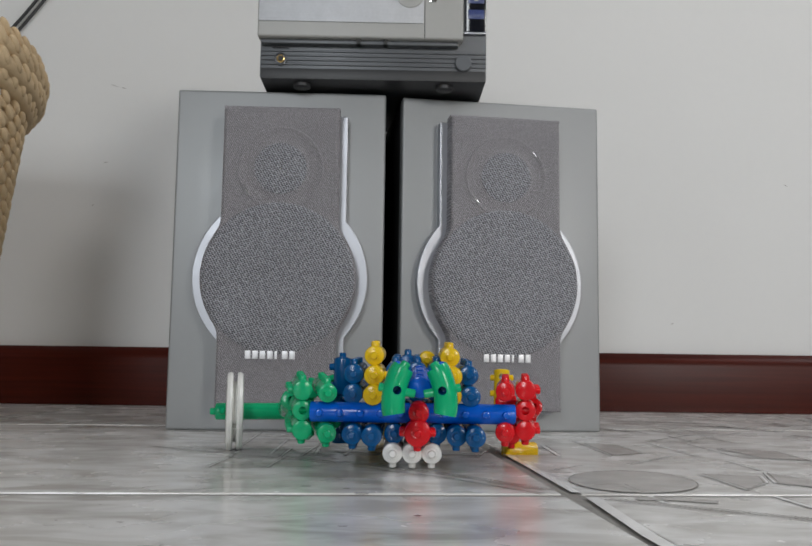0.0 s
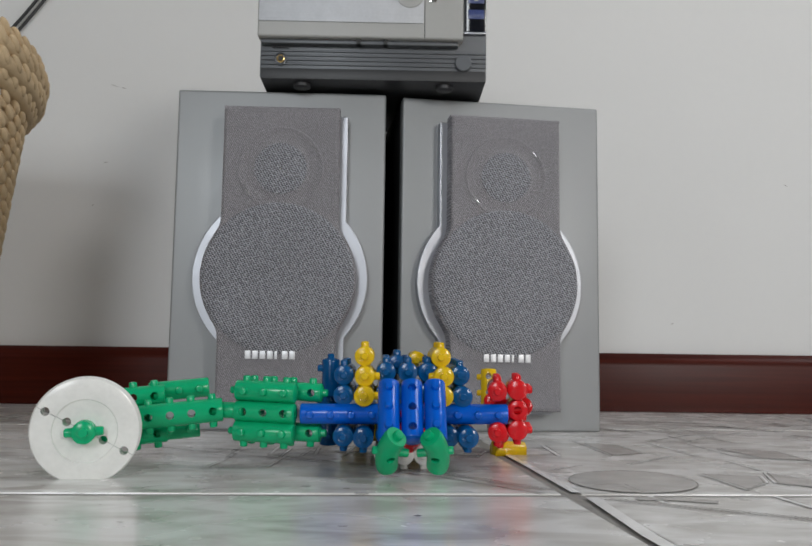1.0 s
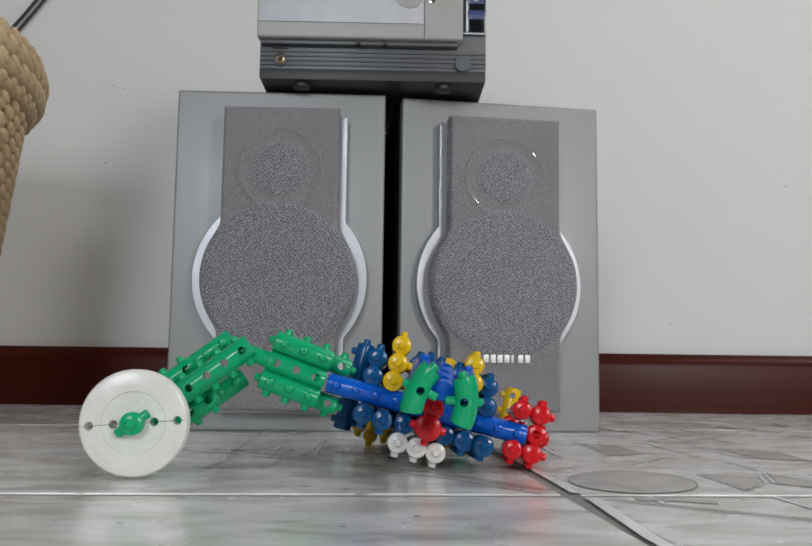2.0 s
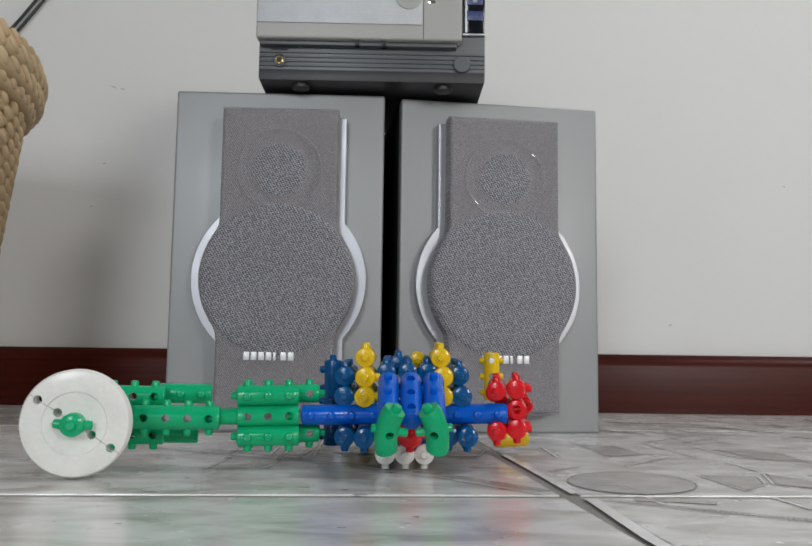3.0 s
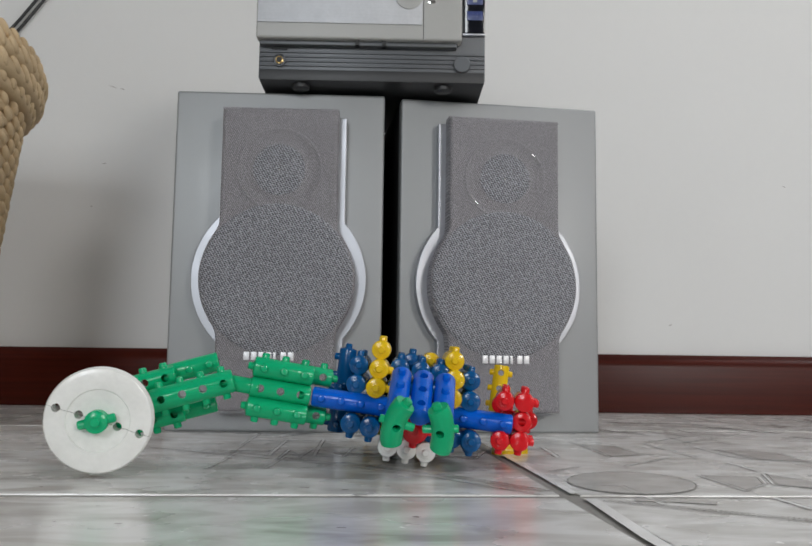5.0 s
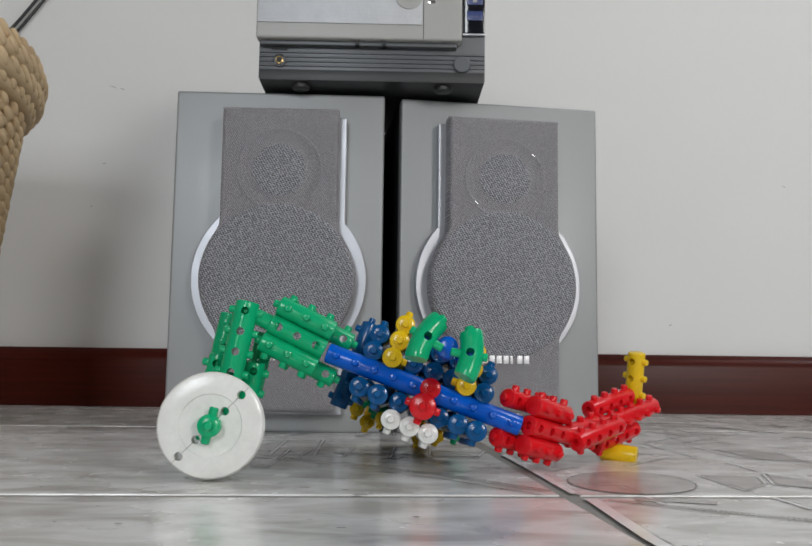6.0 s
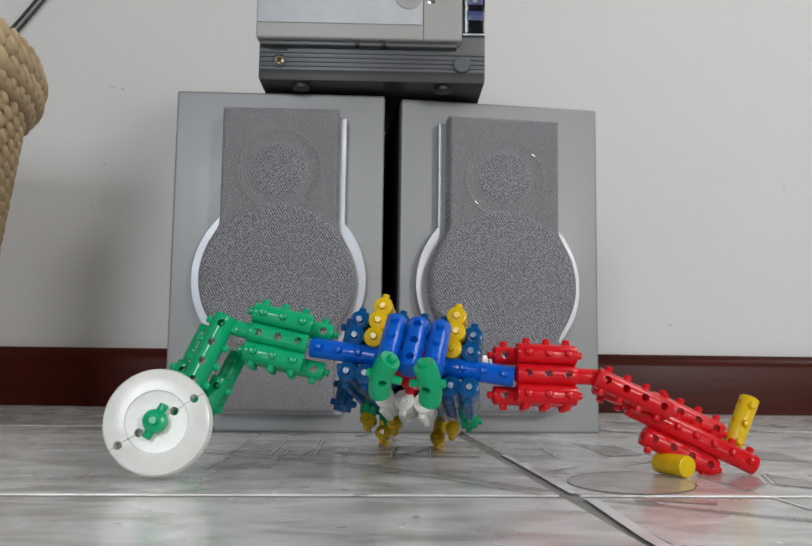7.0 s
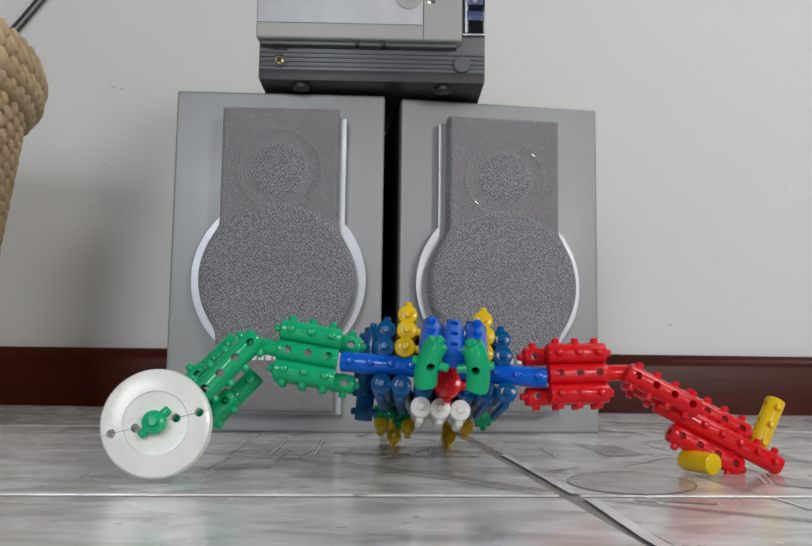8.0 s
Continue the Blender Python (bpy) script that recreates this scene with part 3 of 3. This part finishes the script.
def upper_arm(toy, s, mat, name):
    """Three tubes in front and two behind, which reach one cell past the shoulder; s: -1 to the wheel's side, 1 to the claw's."""
    turn = 180 if s < 0 else 0
    dx, dy, dz = (-0.15, -0.36, 0.02) if s < 0 else (0.0, -0.1, 0.18)
    core = peg_tube(toy, 3, mat, at(0, 0, 0), name, pegs="", male=False)
    core.data = core.data.copy()
    core.data.transform(at(dx, dy, dz, 0, 0, turn))
    for z, p in ((1.0, "u"), (-0.97, "d")):
        peg_tube(core, 3, mat, at(dx, dy, dz + z, 0, 0, turn), "arm_tube", pegs=p + ("f" if s > 0 else "b"), holes=False, female=False)
        peg_tube(core, 4, mat, at(3.1 * s, dy + (1.13 if s < 0 else 1.0), dz + z - 0.02, 0, 0, 180 + turn), "arm_tube", pegs=p, slim=0.94)
    peg_tube(core, 2, mat, at(2.7 * s, dy, dz, 0, 0, turn), "hinge_pin", pegs="", holes=False, slim=0.8, female=False)
    return core


def forearm_wheel(toy):
    """Green forearm; origin on the elbow, tubes along -x, wheel near the far end."""
    core = peg_tube(toy, 4, GREEN, at(0, 0, 0), "wheel_forearm", pegs="ud", slim=1.16)
    core.data = core.data.copy()
    core.data.transform(at(0.47, -0.68, 0, 0, 0, 180))
    for x, y, z, n in ((-2.25, 0.62, 0.9, 4), (-2.25, 0.62, -0.95, 4), (-3.0, 0.4, 0.0, 3)):
        peg_tube(core, n, GREEN, at(x, y, z, 0, 0, 180), "arm_tube", pegs="u" if z > 0 else ("d" if z < 0 else ""))
    for x, z in ((-0.1, 0.98), (-0.7, -1.0)):
        peg_tube(core, 3, GREEN, at(x, 1.65, z, 0, 0, 180), "arm_tube", pegs="b", holes=False)
    skew = at(-WHEEL, 0, 0)
    peg_tube(core, 6, GREEN, skew @ at(0, 1.2, 0, 0, 0, -90), "wheel_axle", pegs="", holes=False)
    hub = part("hub", lathe([(0.0046, 0), (0.0054, 0.001), (0.0054, 0.0075), (0.004, 0.0082), (0.0024, 0.0084), (0.0022, 0.011), (0.0016, 0.0115)], 24, m=skew @ at(0, -4.1, 0) @ Y_AXIS), GREEN, core)
    bm = bmesh.new()
    for a in (92, 272):
        lathe([(0.0024, 0.004), (0.0022, 0.0085), (0.0016, 0.009)], 12, bm=bm, m=skew @ at(0, -4.45, 0, 0, a, 0))
    part("hub_peg", bm, GREEN, core)
    # wheel: two discs with a groove, ring relief and four holes on one line, split across
    R = 0.0257
    prof = [(0.003, -0.0055), (R - 0.004, -0.0055), (R - 0.0008, -0.0048), (R, -0.003), (R - 0.0006, -0.0015), (R - 0.006, -0.001), (R - 0.006, 0.001), (R - 0.0006, 0.0015), (R, 0.003),
            (R - 0.0008, 0.0048), (R - 0.003, 0.0055), (0.0152, 0.0055), (0.0148, 0.0048), (0.0138, 0.0047), (0.003, 0.0050)]
    bm = lathe(prof, 72, m=Y_AXIS)
    tools = bmesh.new()
    for d in (0.0095, 0.0205):
        for s in (1, -1):
            lathe([(0.0021, -0.02), (0.0021, 0.02)], 16, bm=tools, m=Matrix.Translation((d * s, 0, 0)) @ Y_AXIS)
    split = box(-0.03, 0.03, -0.02, 0.02, -0.00014, 0.00014)
    wheel = part("wheel", cut(cut(bm, tools), split), WHITE, core, "white plastic wheel in two halves")
    wheel.matrix_basis = skew @ at(0, -3.7, 0, 0, 33, 0)
    return core


def forearm_claw(toy):
    """Red forearm with a claw; origin on the elbow, tubes along x."""
    core = peg_tube(toy, 4, RED, at(0, 0, 0), "claw_forearm", pegs="ud")
    core.data = core.data.copy()
    core.data.transform(at(-0.22, -0.58, 0.06))
    peg_tube(core, 3, RED, at(0.2, 0.5, 0, 0, 0, 0), "arm_tube", pegs="ud")
    peg_tube(core, 7, RED, at(2.1, 0.45, -0.3), "claw_tube", pegs="fu", holes=False, male=False)
    peg_tube(core, 4, RED, at(3.2, 1.0, 0.6), "claw_tube", pegs="u")
    peg_tube(core, 4, RED, at(3.3, 0.55, -1.3), "claw_tube", pegs="d")
    peg_tube(core, 3, YELLOW, at(8.0, 1.15, 0.0, 0, -88, 0) @ pose(0, 0, 0, 90), "claw_finger", "yellow claw finger", pegs="ud", male=False)
    peg_tube(core, 2, YELLOW, at(4.7, 1.0, -2.1, 0, 0, -70), "claw_finger", "yellow claw finger", pegs="", holes=False, male=False, female=False, slim=1.05)
    return core


TOY = creature()
BEAK = beak(TOY)
ARM_L, ARM_R = upper_arm(TOY, -1, GREEN, "wheel_upper_arm"), upper_arm(TOY, 1, RED, "claw_upper_arm")
FORE_L, FORE_R = forearm_wheel(TOY), forearm_claw(TOY)

# ---- floor tiles ----


def cut_tile(data, m):
    """A border tile, cut where it meets the walls."""
    bm = bmesh.new()
    bm.from_mesh(data)
    back = m.inverted()
    for place, way in (((X0 + 0.002, 0, 0), (-1, 0, 0)), ((X1 - 0.002, 0, 0), (1, 0, 0)), ((0, Y0 + 0.002, 0), (0, -1, 0)), ((0, BACK - 0.002, 0), (0, 1, 0))):
        bmesh.ops.bisect_plane(bm, geom=bm.verts[:] + bm.edges[:] + bm.faces[:], plane_co=back @ Vector(place), plane_no=back.to_3x3() @ Vector(way), clear_outer=True)
        bmesh.ops.holes_fill(bm, edges=[e for e in bm.edges if e.is_boundary])
    mesh = bpy.data.meshes.new("tile_piece")
    bm.to_mesh(mesh)
    bm.free()
    if not mesh.materials:
        mesh.materials.append(TILE)
    return mesh


def tiles():
    size, joint = 0.43, 0.009
    turn = pose(0.0752, 0.3955, 0, 0, 0, 4.1)
    data = bpy.data.meshes.new("tile")
    bm = box(joint / 2, size - joint / 2, joint / 2, size - joint / 2, -0.009, 0, 0.0009)
    bm.to_mesh(data)
    bm.free()
    data.materials.append(TILE)
    for i in range(-5, 5):
        for j in range(-7, 3):
            m = turn @ Matrix.Translation((i * size, j * size, 0))
            c = m @ Vector((size / 2, size / 2, 0))
            if X0 - 0.2 < c.x < X1 + 0.2 and Y0 - 0.2 < c.y < BACK + 0.2:
                corners = [m @ Vector((u * size, v * size, 0)) for u in (0, 1) for v in (0, 1)]
                mesh = data
                if any(not (X0 < p.x < X1 and Y0 < p.y < BACK) for p in corners):
                    mesh = cut_tile(data, m)
                t = new("tile", mesh)
                t.parent = floor
                t.matrix_basis = m


tiles()


def strip(bm, pts, wide, z=0.0003):
    """A flat printed line through points of the floor."""
    n = len(pts)
    sides = []
    for i in range(n):
        a, b = Vector(pts[max(i - 1, 0)]), Vector(pts[min(i + 1, n - 1)])
        d = (b - a).normalized()
        o = Vector((-d.y, d.x)) * wide / 2
        c = Vector(pts[i])
        sides.append([bm.verts.new((*(c + o), z)), bm.verts.new((*(c - o), z))])
    for p, q in zip(sides, sides[1:]):
        bm.faces.new((p[0], p[1], q[1], q[0]))


def ring(cx, cy, a, b, turn, start=0, end=360, n=40):
    k = radians(turn)
    out = []
    for i in range(n + 1):
        t = radians(start + (end - start) * i / n)
        x, y = a * math.cos(t), b * math.sin(t)
        out.append((cx + x * math.cos(k) - y * math.sin(k), cy + x * math.sin(k) + y * math.cos(k)))
    return out


def shifted(pts, d):
    return [(x + d, y + 0.3 * d) for x, y in pts]


def tile_prints():
    pale, ink, grey = bmesh.new(), bmesh.new(), bmesh.new()

    def line(pts, wide=0.0028):
        strip(pale, pts, wide)
        strip(ink, shifted(pts, wide * 0.62), 0.0005, 0.0004)
        strip(ink, shifted(pts, -wide * 0.62), 0.0004, 0.0004)

    def hatch(a, b, wide, n):
        a, b = Vector(a), Vector(b)
        d = (b - a).normalized()
        o = Vector((-d.y, d.x)) * wide / 2
        strip(ink, [a + o, b + o], 0.0006, 0.0004)
        strip(ink, [a - o, b - o], 0.0006, 0.0004)
        for i in range(n):
            c = a + (b - a) * (i + 0.5) / n
            strip(ink, [c - o * 0.9 - d * 0.001, c + o * 0.9 + d * 0.001], 0.0008, 0.0004)

    def patch(pts, border=0.0024):
        """A filled grey field with a pale border and a thin dark outline."""
        grey.faces.new([grey.verts.new((x, y, 0.00032)) for x, y in pts])
        line([*pts, pts[0]], border)

    # a rounded field and angular ones on the tile under the claw
    leaf = ring(0.114, 0.447, 0.031, 0.044, -14)
    grey.faces.new([grey.verts.new((x, y, 0.00032)) for x, y in leaf[:-1]])
    strip(ink, leaf, 0.0008, 0.0004)
    line([(0.086, 0.427), (0.105, 0.434), (0.107, 0.406)])
    patch([(0.159, 0.481), (0.189, 0.475), (0.181, 0.447), (0.161, 0.419)])
    patch([(0.198, 0.491), (0.214, 0.455), (0.2, 0.431), (0.185, 0.445)])
    patch([(0.133, 0.668), (0.157, 0.659), (0.159, 0.594), (0.134, 0.576)])
    patch([(0.225, 0.64), (0.26, 0.62), (0.255, 0.56), (0.228, 0.571)])
    patch([(0.255, 0.52), (0.3, 0.53), (0.31, 0.47), (0.26, 0.46)])
    for pts in ([(0.129, 0.691), (0.133, 0.668)], [(0.159, 0.594), (0.168, 0.595)], [(0.185, 0.688), (0.19, 0.58)], [(0.216, 0.68), (0.217, 0.587), (0.225, 0.571)], [(0.2, 0.551), (0.2, 0.501)],
                [(0.131, 0.523), (0.173, 0.578)], [(0.081, 0.49), (0.101, 0.514)], [(0.1, 0.64), (0.099, 0.568)], [(0.165, 0.399), (0.167, 0.366)], [(0.108, 0.394), (0.109, 0.374)]):
        line(pts)
    strip(grey, [(0.1, 0.386), (0.115, 0.386), (0.133, 0.379)], 0.009, 0.00035)
    # engraved lozenges and bars between the petals
    rnd = random.Random(11)
    for k in range(30):
        right = k < 20
        cx, cy = (rnd.uniform(0.14, 0.48), rnd.uniform(0.7, 1.05)) if right else (rnd.uniform(-0.1, 0.045), rnd.uniform(0.5, 0.78))
        turn, w, h = rnd.choice((3.5, 38, -32, 93)) + rnd.uniform(-6, 6), rnd.uniform(0.008, 0.016), rnd.uniform(0.025, 0.055)
        c, d = math.cos(radians(turn)), math.sin(radians(turn))
        quad = [(cx + c * u * w - d * v * h, cy + d * u * w + c * v * h) for u, v in ((-1, -1), (1, -0.8), (1, 1), (-1, 0.8), (-1, -1))]
        line(quad, 0.0017)
        if k % 3 == 0:
            strip(grey, [quad[0], quad[2]], 0.007, 0.00035)
    # corner of the tile before it: a twisted band and a pale line
    hatch((0.087, 0.384), (0.19, 0.313), 0.0055, 60)
    # the tile under the body: a lattice and a band that curves to the corner
    for pts in ([(-0.109, 0.573), (-0.118, 0.741)], [(-0.083, 0.558), (-0.087, 0.675)], [(-0.055, 0.558), (-0.06, 0.679)], [(-0.111, 0.582), (-0.076, 0.55), (-0.037, 0.515)], [(-0.08, 0.558), (-0.049, 0.572)], [(-0.097, 0.7), (-0.071, 0.766)],
                [(-0.112, 0.665), (-0.03, 0.671)], [(-0.02, 0.60), (0.02, 0.66), (0.05, 0.63)], [(0.0, 0.56), (0.045, 0.55), (0.055, 0.60)]):
        line(pts, 0.002)
    band = [(-0.17, 0.60), (-0.105, 0.555), (-0.041, 0.509), (0.019, 0.452), (0.062, 0.398)]
    line(band, 0.0014)
    for a, b in zip(band[2:], band[3:]):
        hatch((a[0] + 0.004, a[1] + 0.012), (b[0] + 0.004, b[1] + 0.012), 0.007, 26)
    # pale borders beside the wide joint
    strip(pale, [(0.0935, 0.14), (0.0825, 0.30), (0.0815, 0.388)], 0.0055)
    strip(pale, [(0.0775, 0.403), (0.0715, 0.50), (0.066, 0.58)], 0.004)
    # thin hair-like crack and specks of wear
    strip(ink, ring(-0.1, 0.402, 0.016, 0.009, 20, 100, 330, 24), 0.0005, 0.0004)
    rnd = random.Random(4)
    for k in range(46):
        x, y = rnd.uniform(-0.22, 0.2), rnd.uniform(0.28, 0.62)
        e = rnd.uniform(0.0004, 0.0012)
        strip(ink, [(x - e, y), (x + e * rnd.uniform(0.5, 2), y + rnd.uniform(-e, e))], e, 0.0004)
    for x, y, e in ((-0.0445, 0.411, 0.0022), (-0.0255, 0.405, 0.0014), (-0.018, 0.3905, 0.003), (0.0055, 0.334, 0.0011)):
        strip(ink, [(x - e, y), (x, y + 0.0006), (x + e, y - 0.0004)], 0.0018, 0.0004)
    for name, bm, mat in (("pale_tile_print", pale, VEIN), ("dark_tile_print", ink, INK), ("grey_tile_print", grey, SHADE)):
        ob = part(name, bm, mat, floor, smooth=False)
        tagged(ob, kind="stuff")


tile_prints()


# ---- what moves ----
# seconds; root x, y, z; lean of the front, roll, turn; wheel arm swing, lift, elbow; claw arm swing, lift, elbow
MOVES = [
    (0.00, 0.0079, 0.4847, 0.0303, 2.2, 0.1, -0.6, -78.8, 2.4, -13.3, 84.0, 0.0, -9.0),
    (0.50, 0.0036, 0.4683, 0.0308, 2.2, -0.8, 3.8, -63.5, 0.0, -1.8, 84.0, 0.0, -9.0),
    (1.00, 0.0033, 0.4800, 0.0300, 2.2, -0.5, 1.4, -8.5, 2.1, -7.0, 84.0, 0.0, -9.0),
    (1.30, 0.0021, 0.4850, 0.0298, 1.3, -0.4, 1.2, 7.4, 1.8, -7.1, 84.0, 0.0, -9.0),
    (1.50, 0.0063, 0.4850, 0.0306, 0.9, 6.0, 1.1, 7.7, 2.6, -24.3, 84.0, 0.0, -9.0),
    (1.70, 0.0076, 0.4817, 0.0310, 1.0, 11.3, 0.9, 6.9, 4.1, -42.5, 84.0, 0.0, -9.0),
    (2.00, 0.0155, 0.4846, 0.0320, -2.3, 14.2, 0.5, 6.6, 5.3, -56.7, 84.0, 0.0, -2.0),
    (2.35, 0.0083, 0.4883, 0.0319, 1.0, 6.7, 0.2, 10.8, 1.6, -24.4, 84.0, 0.0, -2.0),
    (2.80, 0.0045, 0.4836, 0.0311, 2.3, -2.2, -0.3, 8.2, 1.0, 1.9, 84.0, 0.0, -2.0),
    (3.00, 0.0042, 0.4858, 0.0303, 2.4, -1.1, 0.2, 8.2, 0.1, 1.8, 84.0, 0.0, -2.0),
    (3.50, 0.0082, 0.4909, 0.0310, 0.9, 7.6, -0.5, 9.8, 2.7, -28.5, 84.0, 0.0, -2.0),
    (3.80, 0.0155, 0.4918, 0.0315, -1.7, 14.7, 1.9, 6.2, 4.9, -55.4, 84.0, 0.0, -2.0),
    (4.00, 0.0185, 0.4920, 0.0362, -1.0, 21.3, 3.5, 5.6, 3.7, -80.8, 84.0, 0.0, -2.0),
    (4.20, 0.0108, 0.4899, 0.0316, 1.3, 12.3, 2.6, 5.1, 2.1, -40.2, 84.0, 0.0, -2.0),
    (4.50, 0.0086, 0.4900, 0.0303, 2.1, 0.4, 1.3, 5.4, 1.3, -5.4, 84.0, 0.0, -2.0),
    (4.70, 0.0088, 0.4881, 0.0307, 2.0, 0.3, 0.2, 6.8, 0.5, -4.0, 84.0, 0.0, -2.0),
    (5.00, 0.0083, 0.4939, 0.0315, 1.9, 7.3, 0.3, 10.1, 2.1, -24.4, 84.0, 0.0, -2.0),
    (5.25, 0.0160, 0.4907, 0.0316, -1.1, 14.4, 0.4, 6.5, 6.7, -56.0, 84.0, 0.0, -2.0),
    (5.50, 0.0193, 0.4886, 0.0362, -0.8, 21.1, 0.5, 6.1, 7.3, -84.4, 82.0, 0.0, 10.0),
    (5.80, 0.0180, 0.4835, 0.0398, -2.8, 20.7, 0.7, 0.6, 7.2, -100.7, 79.0, 0.0, 22.0),
    (6.00, 0.0140, 0.4806, 0.0429, -4.2, 20.0, -1.0, 5.2, 5.3, -104.3, 47.1, -5.7, 22.6),
    (6.20, 0.0173, 0.4742, 0.0436, -3.0, 19.8, -2.5, 4.1, 6.4, -110.7, 25.4, -3.5, 32.0),
    (6.50, 0.0114, 0.4729, 0.0474, -6.0, 17.5, -4.7, 6.4, 3.8, -108.9, 14.0, -5.1, 19.9),
    (6.80, 0.0083, 0.4856, 0.0540, -11.2, 9.9, -5.7, 15.7, 1.9, -81.9, 11.6, -7.5, -11.8),
    (7.00, 0.0073, 0.4784, 0.0582, -9.9, 7.6, -6.5, 10.2, 3.0, -78.6, 12.5, -7.6, -22.4),
    (7.50, 0.0186, 0.4778, 0.0549, -8.4, 3.8, -0.9, 7.5, 4.2, -57.0, 9.2, -6.7, -28.9),
    (8.00, 0.0248, 0.4792, 0.0545, -8.2, 3.9, -1.1, 7.6, 4.1, -56.5, 8.2, -6.8, -28.5),
]

# seconds; how far the beak hangs down from level, in degrees
BEAK_OPEN = [(0.0, 11), (0.2, 15), (0.4, 31), (0.5, 37), (0.7, 31), (0.9, 58), (1.0, 59), (1.1, 59), (1.2, 53), (1.3, 43), (1.4, 28), (1.5, 20), (1.6, 22), (1.7, 8), (2.2, 30), (2.8, 22), (2.9, 30), (3.0, 39), (3.1, 41), (3.2, 48), (3.3, 59), (3.4, 63), (3.5, 58), (3.6, 54), (3.7, 45), (3.8, 41), (3.9, 18), (4.0, 4), (4.1, 13), (4.2, 37), (4.3, 56), (4.5, 58), (4.7, 51), (5.2, 34), (5.8, 15), (5.9, 8), (6.0, 4), (6.1, 6), (6.2, 20), (6.3, 25), (6.4, 42), (6.5, 45), (6.6, 40), (6.8, 62), (6.9, 71), (7.0, 63), (7.2, 77), (7.3, 79), (7.5, 92), (7.6, 87), (7.8, 66), (8.0, 42)]


# seconds; how far the wheel's forearm is turned sideways at its elbow, in degrees
ELBOW_TURN = [(0.0, 0), (0.5, -2), (1.0, 20), (1.3, 3), (1.5, 0), (8.0, 0)]


def between(rows, t):
    """The value at t seconds on a path of straight steps."""
    for (a, u), (b, v) in zip(rows, rows[1:]):
        if a <= t <= b:
            return u + (v - u) * (t - a) / (b - a)
    return rows[-1][1]


def motions():
    rows = {k: [] for k in ("toy", "arm_l", "fore_l", "arm_r", "fore_r", "beak")}
    for t, x, y, z, lean, roll, turn, swing_l, lift_l, elbow_l, swing_r, lift_r, elbow_r in MOVES:
        rows["toy"].append((t, pose(x, y, z, lean, roll, turn)))
        left = at(SH_L, 0, 0, 0, 0, swing_l) @ pose(0, 0, 0, 0, lift_l, 0)
        right = at(SH_R + 0.4 * min(1, swing_r / 80), 0, 0, 0, 0, swing_r) @ pose(0, 0, 0, 0, lift_r, 0)
        rows["arm_l"].append((t, left))
        rows["arm_r"].append((t, right))
        rows["fore_l"].append((t, left @ at(-ELBOW_L, 0, 0, 0, 0, between(ELBOW_TURN, t)) @ pose(0, 0, 0, 0, elbow_l, 0)))
        rows["fore_r"].append((t, right @ at(ELBOW_R, 0, 0, 0, -elbow_r, 0)))
    rows["beak"] = [(t, at(0, -1.35, 1.2, a - 3, 0, 0)) for t, a in BEAK_OPEN]
    for key, thing in (("toy", TOY), ("arm_l", ARM_L), ("fore_l", FORE_L), ("arm_r", ARM_R), ("fore_r", FORE_R), ("beak", BEAK)):
        walk(thing, rows[key])


motions()
